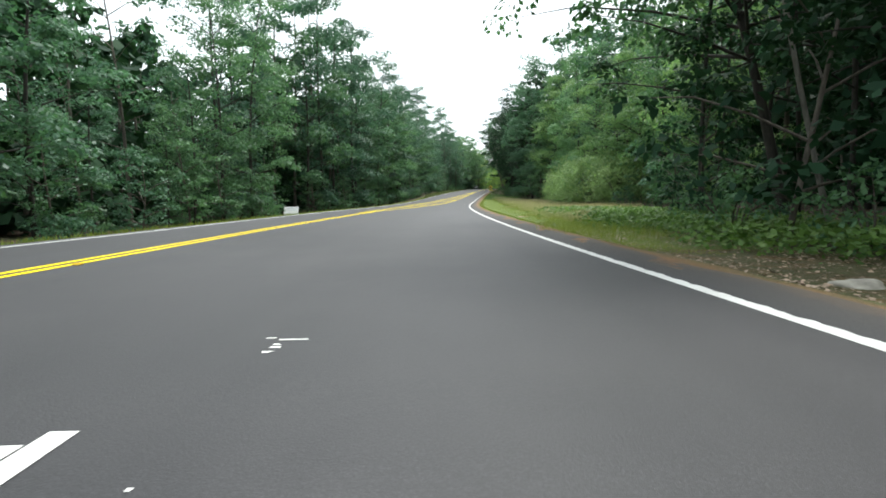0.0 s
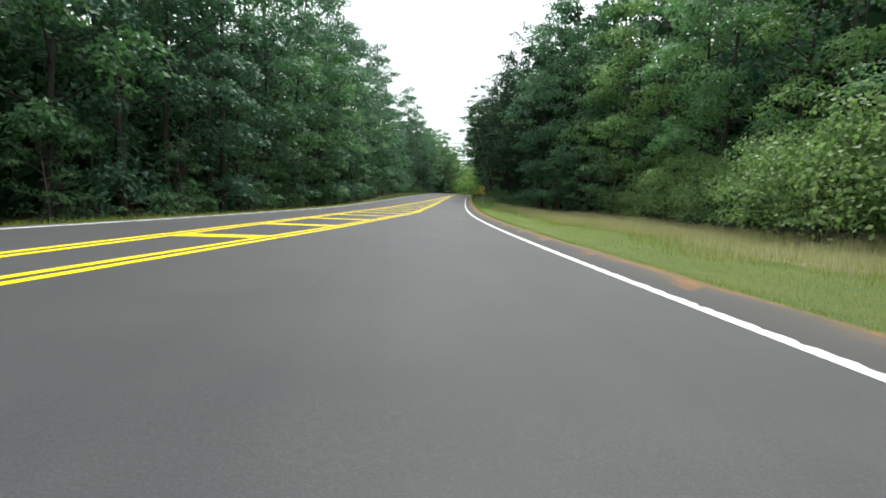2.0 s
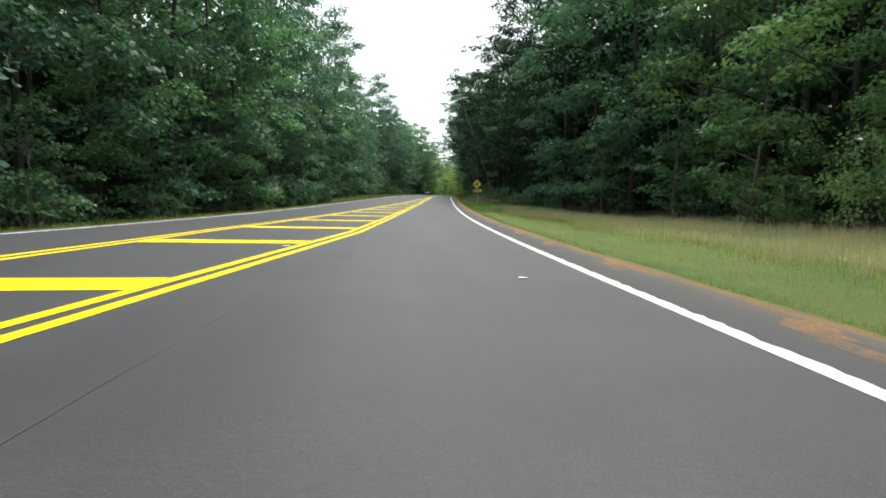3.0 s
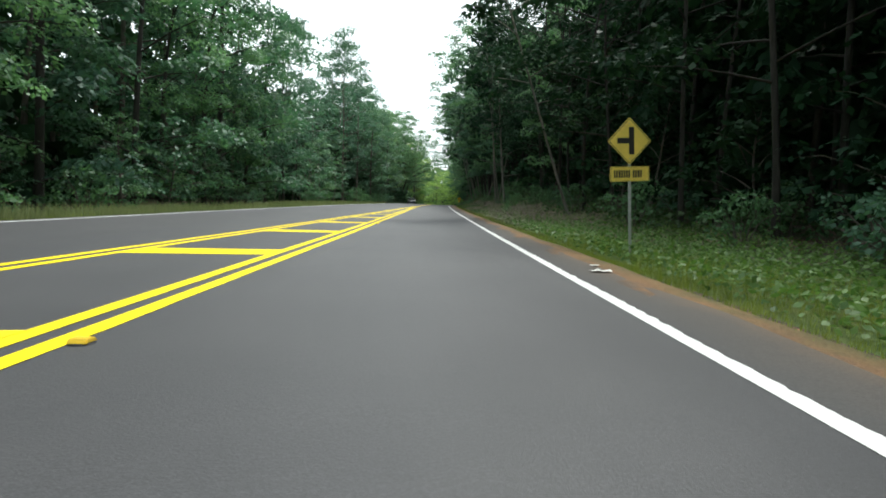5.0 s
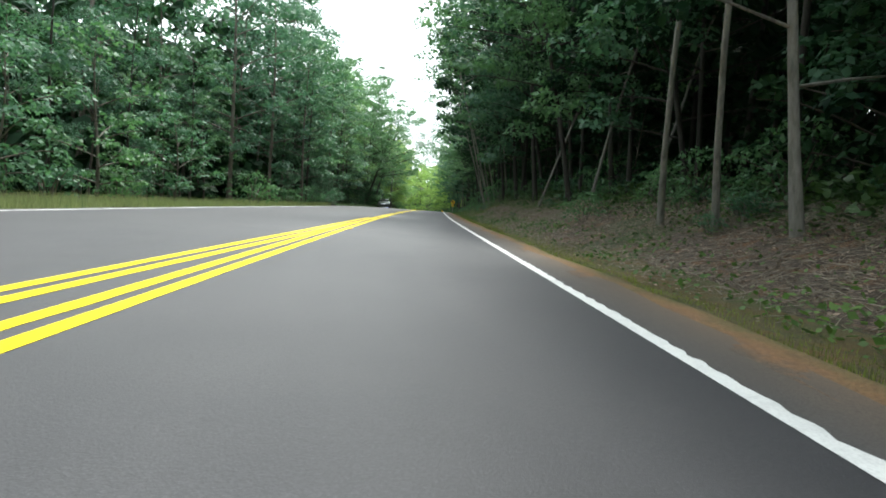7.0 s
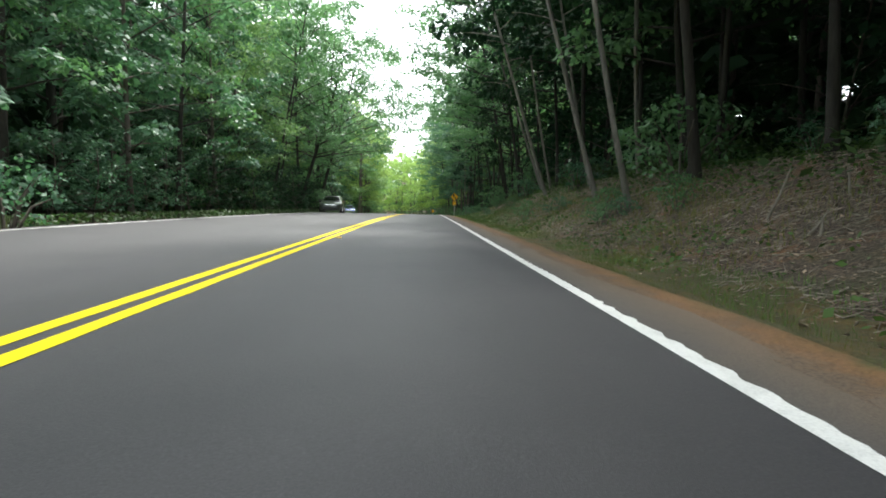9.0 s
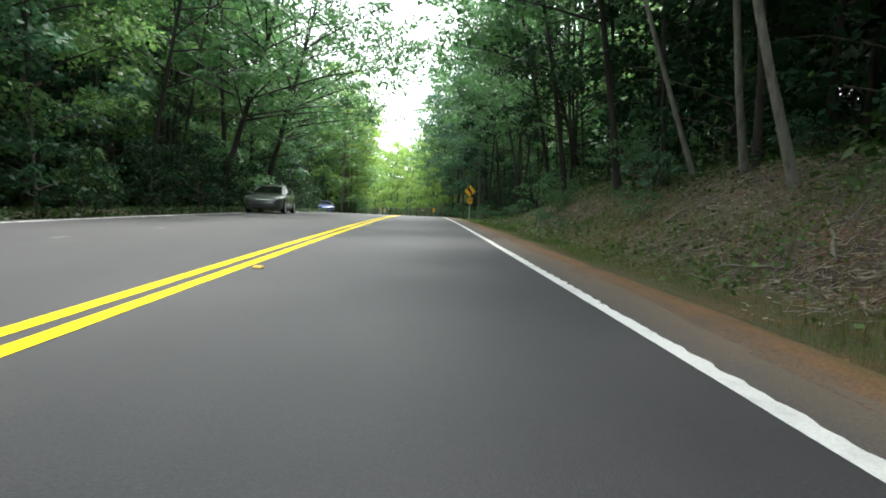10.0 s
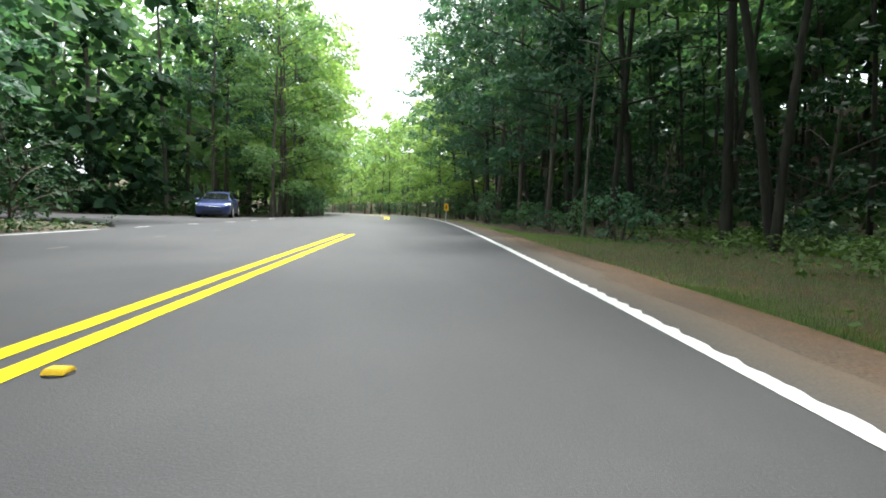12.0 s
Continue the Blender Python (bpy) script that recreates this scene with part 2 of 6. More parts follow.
# ---- ground ----
def ground_material():
    m, n, l, b = mat("verge_ground", 0.95)
    big = noise_node(n, l, 0.25, 4.0, 0.6)
    mid = noise_node(n, l, 1.7, 5.0, 0.7)
    fine = noise_node(n, l, 26.0, 4.0, 0.75)
    litter = ramp(n, l, fine.outputs[0], [(0.3, (0.018, 0.013, 0.01)), (0.5, (0.085, 0.063, 0.047)), (0.68, (0.28, 0.21, 0.155))])
    clay = ramp(n, l, mid.outputs[0], [(0.3, (0.55, 0.56, 0.52)), (0.5, (1, 1, 1)), (0.62, (1.45, 1.12, 0.85)), (0.72, (2.0, 1.25, 0.75))])
    c = mixc(n, l, litter.outputs[0], clay.outputs[0], 1.0, "MULTIPLY")
    moss = ramp(n, l, big.outputs[0], [(0.5, (0, 0, 0)), (0.62, (1, 1, 1))])
    c = mixc(n, l, c, (0.055, 0.075, 0.025), moss.outputs[0])
    l.new(c, b.inputs["Base Color"])
    bump(n, l, b, fine.outputs[0], 0.9, 0.05)
    return m


def across_node(n, l, jitter, scale):
    """The way across a sheet, 0 to 1, broken up by noise."""
    uv, sep = n.new("ShaderNodeUVMap"), n.new("ShaderNodeSeparateXYZ")
    uv.uv_map = "across_along"
    l.new(uv.outputs[0], sep.inputs[0])
    t = noise_node(n, l, scale, 5.0, 0.75)
    k = n.new("ShaderNodeMath")
    k.operation = "MULTIPLY_ADD"
    k.inputs[1].default_value = jitter
    off = n.new("ShaderNodeMath")
    off.operation = "ADD"
    off.inputs[1].default_value = -0.5 * jitter
    l.new(t.outputs[0], k.inputs[0])
    l.new(sep.outputs[0], k.inputs[2])
    l.new(k.outputs[0], off.inputs[0])
    return off.outputs[0]


def soil_material(name, stops):
    m, n, l, b = mat(name, 0.95)
    mid = noise_node(n, l, 1.3, 5.0, 0.7)
    fine = noise_node(n, l, 45.0, 4.0, 0.8)
    a = ramp(n, l, across_node(n, l, 1.3, 3.0), stops)
    g = ramp(n, l, fine.outputs[0], [(0.28, (0.45, 0.42, 0.4)), (0.5, (1, 1, 1)), (0.72, (1.5, 1.45, 1.35))])
    k = ramp(n, l, mid.outputs[0], [(0.3, (0.75, 0.8, 0.85)), (0.7, (1.15, 1.05, 0.95))])
    c = mixc(n, l, a.outputs[0], g.outputs[0], 1.0, "MULTIPLY")
    l.new(mixc(n, l, c, k.outputs[0], 1.0, "MULTIPLY"), b.inputs["Base Color"])
    bump(n, l, b, fine.outputs[0], 0.8, 0.02)
    return m


GROUND = ground_material()
SOIL = soil_material("shoulder_soil", [(0.0, (0.1, 0.115, 0.035)), (0.3, (0.19, 0.135, 0.06)), (0.65, (0.235, 0.135, 0.068)), (1.0, (0.12, 0.098, 0.08))])
CLAY_SOIL = soil_material("shoulder_clay", [(0.0, (0.1, 0.1, 0.035)), (0.25, (0.19, 0.115, 0.05)), (0.5, (0.2, 0.115, 0.058)), (0.75, (0.155, 0.108, 0.072)), (1.0, (0.14, 0.105, 0.078))])
O_COLS = np.concatenate([[-420, -250, -150, -90, -60, -42], np.arange(-32, -12, 2.0), np.arange(-12, -0.5, 0.5), [-0.2, 4, 8.5],
                         np.arange(9.5, 16, 0.5), np.arange(16, 34, 2.0), [38, 48, 65, 105]])
S_ROWS = np.concatenate([[-400, -250, -150, -100, -70], np.arange(-50, 300, 1.5), np.arange(300, 390, 5.0), [430, 500, 620, 800]])
# wide woodland floor beyond, out to the horizon
bm = bmesh.new()
bmesh.ops.create_grid(bm, x_segments=40, y_segments=40, size=2500)
for q in bm.verts:
    q.co.z = -5.5 + 0.4 * math.sin(q.co.x * 0.01) * math.cos(q.co.y * 0.013)
tagged(part("distant_ground", bm, GROUND, None, "", True), "wide woodland floor reaching out to the horizon", "ground", kind="structure")
ground = sheet("ground", S_ROWS, lambda s: O_COLS, ground_rise, GROUND)
tagged(ground, "leaf-littered woodland floor and verge beside the road", "ground", kind="structure")

# ---- road ----
SR = np.arange(-60, 372, 1.0)


def right_edge(s): return -0.66 - 0.05 * np.sin(s * 0.9) - 0.04 * np.sin(s * 2.3 + 1) - 0.12 * (1 - sm(40, 90, s)) + 0.14 * sm(135, 165, s)


def road_cols(s):
    e = off_edge(s) + 0.45 + 0.05 * np.sin(s * 1.1)
    return np.concatenate([[right_edge(s) - 0.03, right_edge(s)], np.linspace(0.0, e - 0.3, 8), [e, e + 0.03]])


def road_top(s, o):
    z = np.zeros(len(o))
    z[0] = z[-1] = -0.09
    return z


road = sheet("road", SR, road_cols, road_top, ASPHALT)
tagged(road, "grey worn asphalt country road", "road", kind="structure")


def strip(name, s0, s1, left, right, material, z=0.004, step=0.25, rough=0.0, seed=0):
    """A painted strip between two offsets given as functions of s, with slightly uneven edges."""
    rng = np.random.RandomState(seed)
    ss = np.arange(s0, s1 + 1e-6, step)
    verts, faces = [], []
    ja, jb = 0.0, 0.0
    for i, s in enumerate(ss):
        ja, jb = 0.3 * ja + rng.normal(0, rough * 0.2), 0.25 * jb + rng.normal(0, rough)
        for o, j in ((left(s), ja), (right(s), jb)):
            x, y, h = along(s, o + j)
            verts.append((x, y, h + z))
        if i:
            a = 2 * i - 2
            faces.append((a, a + 1, a + 3, a + 2))
    ob = mesh_object(name, verts, faces, material)
    return tagged(ob, kind="structure")


def ragged(s):
    """Outer edge of the thick paint: straight at first, scalloped further on."""
    k = float(sm(60, 110, s))
    bites = 0.02 * max(0.0, math.sin(s * 11.0 + 3 * math.sin(s * 1.7))) ** 3 + 0.007 * math.sin(s * 23 + 2 * math.sin(s * 3.1))
    lumps = 0.022 * abs(math.sin(s * 10.3 + 1.9 * math.sin(s * 1.1))) ** 1.5 + 0.008 * math.sin(s * 27 + 2 * math.sin(s * 2.3)) + 0.006 * math.sin(s * 2.1)
    return -0.066 + (1 - k) * bites + k * (0.022 - lumps)


tagged(strip("white_edge_line", -60, 370, lambda s: 0.068 - 0.006 * sm(60, 110, s), ragged, WHITE_PAINT, rough=0.004, step=0.05, seed=1),
       "white thermoplastic edge line with a ragged outer edge", "road marking")
tagged(strip("white_edge_line", -60, 231, lambda s: off_edge(s) + 0.06, lambda s: off_edge(s) - 0.06, WHITE_PAINT, rough=0.006, seed=2),
       "white painted edge line of the far lane", "road marking")


def yellow_pair(fn, s0, s1, seed):
    for k, d in enumerate((0.124, -0.124)):
        tagged(strip("yellow_line", s0, s1, lambda s: fn(s) + d + 0.066, lambda s: fn(s) + d - 0.066, YELLOW_PAINT, rough=0.003, seed=seed + k),
               "bright yellow no-passing line on asphalt", "road marking", group="yellow centre lines")


yellow_pair(off_right, -60, 231.5, 5)
yellow_pair(off_left, 16, 151, 8)
yellow_pair(off_right, 252, 370, 15)
# worn end of an old lane line and paint remnants
tagged(strip("white_lane_line", -59.7, -13.7, lambda s: 3.64, lambda s: 3.535, WHITE_PAINT, rough=0.006, seed=30), "solid white lane line that ends", "road marking")
tagged(strip("white_lane_line", -59.8, -13.8, lambda s: 3.73, lambda s: 3.652, WHITE_PAINT, rough=0.008, seed=31), "older white lane line beside the new one", "road marking")
for k, (s, o, ds, do) in enumerate(((-12.54, 3.1, 0.025, 0.17), (-12.5, 3.24, 0.025, 0.05), (-12.64, 3.165, 0.03, 0.045), (-12.7, 3.165, 0.035, 0.05), (-12.79, 3.18, 0.035, 0.05), (-14.1, 3.16, 0.02, 0.02), (55.7, 4.25, 0.12, 0.12), (14.7, 1.95, 0.03, 0.03))):
    tagged(strip("paint_remnant", s, s + ds, lambda u: o + do / 2, lambda u: o - do / 2, WHITE_PAINT, step=ds, rough=0.01, seed=40 + k), "small scrap of white road paint", "road marking")
for k in range(17):
    s = 186.0 + 3.05 * k
    tagged(strip("worn_white_dash", s, s + 0.4, lambda u: 7.02, lambda u: 6.92, OLD_PAINT, step=0.2, rough=0.01, seed=60 + k), "faint worn white dash on asphalt", "road marking", group="worn dashes")
for k, (s0, s1) in enumerate(((232.5, 233.2), (235.5, 236.3), (238.6, 239.6), (241.6, 242.6), (244.6, 245.6))):
    tagged(strip("dotted_line", s0, s1, lambda u: off_edge(u) + 0.05, lambda u: off_edge(u) - 0.05, WHITE_PAINT, step=0.1, rough=0.008, seed=100 + k), "short white dash across the side road's mouth", "road marking", group="dotted lines")
CRACK = plain("crack_tar", (0.04, 0.04, 0.042), 0.8)
for k, (s0, s1, o) in enumerate(((17.0, 17.8, 3.42),)):
    tagged(strip("road_crack", s0, s1, lambda s: o + 0.003 + 0.015 * math.sin(s * 5), lambda s: o - 0.003 + 0.015 * math.sin(s * 5), CRACK, step=0.1, rough=0.004, z=0.003, seed=80 + k), "thin dark crack along the asphalt", "crack")
JOINT = plain("pale_joint", (0.06, 0.06, 0.063), 0.8, vary=0.3, scale=2.0)
tagged(strip("paving_joint", 30, 60, lambda s: 3.281, lambda s: 3.271, JOINT, step=0.3, rough=0.004, z=0.003, seed=90), "pale lengthwise joint between two asphalt lanes", "joint")

# hatching inside the painted island
for k in range(18):
    s = float(np.interp(k, [0, 1, 3, 11, 14, 17], [36.0, 41.1, 51.6, 91.5, 105.9, 120.5])) - 0.36
    r, l_ = off_right(s) + 0.17, off_left(s - 0.5) - 0.17
    if l_ - r < 0.35:
        continue
    ob = strip("yellow_hatch_bar", 0, 1, lambda u: 0, lambda u: 0, YELLOW_PAINT, step=1.0)
    pts = [(s, r), (s + 0.72, r), (s + 0.36, l_), (s - 0.36, l_)]
    for v, (a, o) in zip(ob.data.vertices, [pts[0], pts[3], pts[1], pts[2]]):
        x, y, h = along(a, o)
        v.co = (x, y, h + 0.004)
    tagged(ob, "wide yellow hatch bar across the painted island", "road marking", group="island hatching")


# ---- side road on the left ----
def side_line(u, w):
    """Plan place u metres up the side road and w metres to its right."""
    s, o = 243.5 + 0.10 * u + 0.0025 * u * u, 10.2 + u
    return s - w, o


verts, faces = [], []
US = np.concatenate([np.arange(-0.6, 8, 0.6), np.arange(8, 70, 3.0)])
for u in US:
    flare = 6.5 * math.exp(-max(u, 0) / 2.6)
    for j, w in enumerate((-4.2 - flare - 0.03, -4.2 - flare, -2, 0, 2, 4.2 + flare, 4.2 + flare + 0.03)):
        s, o = side_line(u, w)
        x, y, h = along(s, o)
        z = h + max(float(ground_rise(s, o)) + 0.07, -0.04) + (0.0 if 0 < j < 6 else -0.12) if u > 0.3 else h - 0.002
        verts.append((x, y, z))
for i in range(len(US) - 1):
    for j in range(6):
        a = i * 7 + j
        faces.append((a, a + 1, a + 8, a + 7))
side_road = mesh_object("side_road", verts, faces, ASPHALT)
tagged(side_road, "asphalt side road that joins from the woods", "road", kind="structure")

# ---- verges and shoulder ----
def grass_material():
    m, n, l, b = mat("mown_grass", 0.95)
    mid = noise_node(n, l, 0.7, 5.0, 0.7)
    fine = noise_node(n, l, 35.0, 4.0, 0.8)
    a = ramp(n, l, fine.outputs[0], [(0.25, (0.05, 0.085, 0.018)), (0.7, (0.16, 0.23, 0.06))])
    k = ramp(n, l, mid.outputs[0], [(0.35, (0.85, 0.95, 0.8)), (0.7, (1.5, 1.15, 0.9))])
    l.new(mixc(n, l, a.outputs[0], k.outputs[0], 1.0, "MULTIPLY"), b.inputs["Base Color"])
    bump(n, l, b, fine.outputs[0], 1.0, 0.05)
    return m


GRASS = grass_material()


def uneven(s, seed):
    return 0.16 * np.sin(s * 0.7 + seed) + 0.1 * np.sin(s * 1.9 + 2 * seed) + 0.05 * np.sin(s * 5.3 + seed)


def verge_cols(s):
    inner = -1.06 - 0.04 * sm(95, 110, s) - 0.2 * sm(205, 214, s) + uneven(s, 1) * 0.35
    outer = np.interp(s, [-60, 0, 10, 20, 75, 95, 112, 214, 219, 229, 233, 370], [-3.0, -5, -11, -14, -13, -7, -2.6, -2.2, -8.5, -8.5, -3.0, -2.6]) + uneven(s, 3)
    return np.linspace(outer, inner, 9)


SV = np.arange(-60, 372, 0.75)
def foot_material():
    """Thin olive grass over brown soil at the foot of the bank."""
    m, n, l, b = mat("bank_foot", 0.95)
    mid = noise_node(n, l, 1.4, 5.0, 0.75)
    fine = noise_node(n, l, 32.0, 4.0, 0.8)
    a = ramp(n, l, fine.outputs[0], [(0.25, (0.045, 0.04, 0.018)), (0.7, (0.16, 0.14, 0.06))])
    k = ramp(n, l, mid.outputs[0], [(0.35, (0.75, 1.05, 0.7)), (0.5, (1.0, 1.0, 1.0)), (0.65, (1.5, 1.1, 0.85))])
    l.new(mixc(n, l, a.outputs[0], k.outputs[0], 1.0, "MULTIPLY"), b.inputs["Base Color"])
    bump(n, l, b, fine.outputs[0], 1.0, 0.05)
    return m


FOOT = foot_material()
for s_a, s_b in ((-60, -5.9), (126, 240)):
    bank_foot = sheet("bank_foot", np.arange(s_a, s_b, 0.75), verge_cols, lambda s, o: ground_rise(s, o) + 0.03 - 0.05 * (np.abs(o - o.mean()) > 0.49 * (o.max() - o.min())), FOOT)
    tagged(bank_foot, "thin olive grass and bare soil at the bank's foot", "verge", kind="structure")
for s_a, s_b in ((-6, 126.1), (240, 370)):
    grass_verge = sheet("grass_verge", np.arange(s_a, s_b, 0.75), verge_cols, lambda s, o: ground_rise(s, o) + 0.03 - 0.05 * (np.abs(o - o.mean()) > 0.49 * (o.max() - o.min())), GRASS)
    tagged(grass_verge, "green roadside grass verge going to straw", "verge", kind="structure")
BROWN_SOIL = soil_material("brown_soil", [(0.0, (0.13, 0.1, 0.045)), (0.25, (0.19, 0.114, 0.066)), (0.6, (0.165, 0.113, 0.078)), (1.0, (0.15, 0.113, 0.085))])


def shoulder_cols(s):
    outer = -np.interp(s, [-60, 60, 100, 150, 185, 205, 214, 370], [1.2, 1.2, 1.15, 1.05, 1.02, 1.1, 1.3, 1.45]) + uneven(s, 5) * 0.35
    return np.linspace(outer, -0.4, 7)


for s_a, s_b, sm_ in ((-60, 150.1, SOIL), (150, 207.1, CLAY_SOIL), (207, 370, BROWN_SOIL)):
    shoulder = sheet("shoulder", np.arange(s_a, s_b, 0.75), shoulder_cols, lambda s, o: np.maximum(ground_rise(s, o), -0.055 - 0.04 * sm(0.75, 1.3, -o)) + 0.0545 + 0.004 * np.sin(s * 1.7 + o * 3) - 0.05 * (o < o.min() + 0.01), sm_)
    tagged(shoulder, "strip of orange-brown soil and pine straw along the asphalt", "shoulder", kind="structure")
def dust_material(name, low, high):
    """Matted ground with fine grit in it."""
    m, n, l, b = mat(name, 0.85)
    fine = noise_node(n, l, 70.0, 3.0, 0.7)
    mid = noise_node(n, l, 1.1, 5.0, 0.65)
    a = ramp(n, l, mid.outputs[0], [(0.3, low), (0.7, high)])
    g = ramp(n, l, fine.outputs[0], [(0.3, (0.8, 0.8, 0.8)), (0.7, (1.2, 1.2, 1.2))])
    l.new(mixc(n, l, a.outputs[0], g.outputs[0], 1.0, "MULTIPLY"), b.inputs["Base Color"])
    bump(n, l, b, fine.outputs[0], 0.5, 0.006)
    return m


def margin_material():
    """Asphalt margin, grey beside the line and browned by washed-out soil outward and up the road."""
    m, n, l, b = mat("road_grit", 0.85)
    fine = noise_node(n, l, 70.0, 3.0, 0.7)
    across = across_node(n, l, 0.7, 1.6)
    clean = ramp(n, l, across, [(0.0, (0.105, 0.078, 0.058)), (0.3, (0.06, 0.056, 0.053)), (1.0, (0.047, 0.047, 0.049))])
    dusty = ramp(n, l, across, [(0.0, (0.14, 0.1, 0.07)), (0.45, (0.112, 0.088, 0.068)), (1.0, (0.075, 0.068, 0.063))])
    tc, sep = n.new("ShaderNodeTexCoord"), n.new("ShaderNodeSeparateXYZ")
    k = n.new("ShaderNodeMapRange")
    k.inputs[1].default_value, k.inputs[2].default_value = 70.0, 160.0
    l.new(tc.outputs["Object"], sep.inputs[0])
    l.new(sep.outputs[1], k.inputs[0])
    c = mixc(n, l, clean.outputs[0], dusty.outputs[0], k.outputs[0])
    g = ramp(n, l, fine.outputs[0], [(0.3, (0.75, 0.75, 0.75)), (0.7, (1.25, 1.25, 1.25))])
    l.new(mixc(n, l, c, g.outputs[0], 1.0, "MULTIPLY"), b.inputs["Base Color"])
    bump(n, l, b, fine.outputs[0], 0.5, 0.006)
    return m


margin = sheet("road_margin", np.arange(-60, 370.1, 0.75), lambda s: np.linspace(right_edge(s) - 0.006, -0.02, 5), lambda s, o: np.full(5, 0.0022),
               margin_material())
tagged(margin, "gritty asphalt margin browned by dust", "road margin", kind="structure")
STRAW_GROUND = dust_material("straw_thatch", (0.1, 0.115, 0.04), (0.22, 0.21, 0.1))


def straw_cols(s):
    near = np.interp(s, [-12, 0, 10, 30, 72, 90, 102], [1.8, 2.4, 3.6, 4.6, 4.6, 3.4, 2.4]) + 0.5 * math.sin(s * 0.45) + 0.3 * math.sin(s * 1.3)
    far = np.interp(s, [6, 10, 22, 70, 84, 92], [3.0, 6, 12, 11.5, 6, 2.4])
    return np.linspace(-max(far, near + 1.1), -near - 0.9, 9)


straw_field = sheet("straw_field", np.arange(7, 90.1, 0.75), straw_cols, lambda s, o: ground_rise(s, o) + 0.04 - 0.06 * (np.abs(o - o.mean()) > 0.49 * (o.max() - o.min())), STRAW_GROUND)
tagged(straw_field, "matted straw-coloured thatch under the tall grass", "verge", kind="structure")
left_verge = sheet("left_verge", SV, lambda s: np.linspace(off_edge(s) + 0.3, off_edge(s) + np.interp(s, [-60, 90, 120, 170, 185, 370], [1.6, 2.5, 4.5, 5.5, 1.2, 1.0]) + uneven(s, 2), 6), lambda s, o: ground_rise(s, o) + 0.025 - 0.05 * (np.abs(o - o.mean()) > 0.49 * (o.max() - o.min())) - 0.3 * (abs(s - 243.5) < 11), GRASS)
tagged(left_verge, "narrow grass verge beside the far lane", "verge", kind="structure")


# ---- trees and shrubs ----
def tube(verts, faces, pts, radii, sides):
    """Adds a tapered tube along pts to the lists."""
    base = len(verts)
    for i, p in enumerate(pts):
        a = pts[min(i + 1, len(pts) - 1)] - pts[max(i - 1, 0)]
        a = a / (np.linalg.norm(a) + 1e-9)
        u = np.cross(a, (0.3, 1.0, 0.1) if abs(a[2]) > 0.8 else (0, 0, 1.0))
        u /= np.linalg.norm(u)
        v = np.cross(a, u)
        for k in range(sides):
            g = 2 * math.pi * k / sides
            verts.append(tuple(p + radii[i] * (math.cos(g) * u + math.sin(g) * v)))
    for i in range(len(pts) - 1):
        for k in range(sides):
            a, b = base + i * sides + k, base + i * sides + (k + 1) % sides
            faces.append((a, b, b + sides, a + sides))


def leaves(rng, centres, spread, flat, count, size, up=0.75):
    """Leaf blades in flattened sprays round the centres: verts and faces."""
    n = len(centres) * count
    c = np.repeat(np.asarray(centres), count, 0)
    d = rng.normal(0, 1, (n, 3))
    d /= np.linalg.norm(d, axis=1)[:, None]
    d[:, 2] = np.where(rng.uniform(0, 1, n) < 0.78, np.abs(d[:, 2]), d[:, 2])      # domed sprays, hollow below
    r = rng.uniform(0.3, 1, (n, 1)) ** 0.5
    sp = np.repeat(np.asarray(spread), count)[:, None]
    p = c + d * r * sp * np.array([1, 1, flat])
    p[:, 2] -= 0.25 * (d[:, :2] ** 2).sum(1) * r[:, 0] * sp[:, 0]
    nrm = d * np.array([0.8, 0.8, 0.3]) + rng.normal(0, 0.45, (n, 3)) + np.array([0, 0, up])
    nrm /= np.linalg.norm(nrm, axis=1)[:, None]
    a = d + rng.normal(0, 0.5, (n, 3)) - np.array([0, 0, 0.4])
    a -= nrm * (a * nrm).sum(1)[:, None]
    a /= np.linalg.norm(a, axis=1)[:, None] + 1e-9
    b = np.cross(nrm, a)
    s = size * rng.uniform(0.65, 1.3, (n, 1))
    fold = nrm * s * 0.12
    v = np.stack([p - a * s * 0.5, p + b * s * 0.33 - fold, p + a * s * 0.55 - fold * 0.6, p - b * s * 0.33 - fold], 1).reshape(-1, 3)
    f = np.arange(4 * n).reshape(-1, 4)
    return v, f


def fast_mesh(name, v, f, material):
    me = bpy.data.meshes.new(name)
    me.vertices.add(len(v))
    me.vertices.foreach_set("co", np.asarray(v, np.float32).ravel())
    f = np.asarray(f, np.int32)
    me.loops.add(f.size)
    me.polygons.add(len(f))
    me.loops.foreach_set("vertex_index", f.ravel())
    me.polygons.foreach_set("loop_start", np.arange(0, f.size, f.shape[1], dtype=np.int32))
    me.materials.append(material)
    me.update()
    me.validate()
    return me


def crown_radius(u, shape):
    """Width of the crown by height from 0 (its foot) to 1 (its top)."""
    if shape == "cone":
        return max(0.2, (1 - u) ** 0.34) * (0.75 + 0.25 * min(1, u * 5))
    return max(0.15, math.sin(math.pi * (0.14 + 0.83 * u)) ** 0.7)


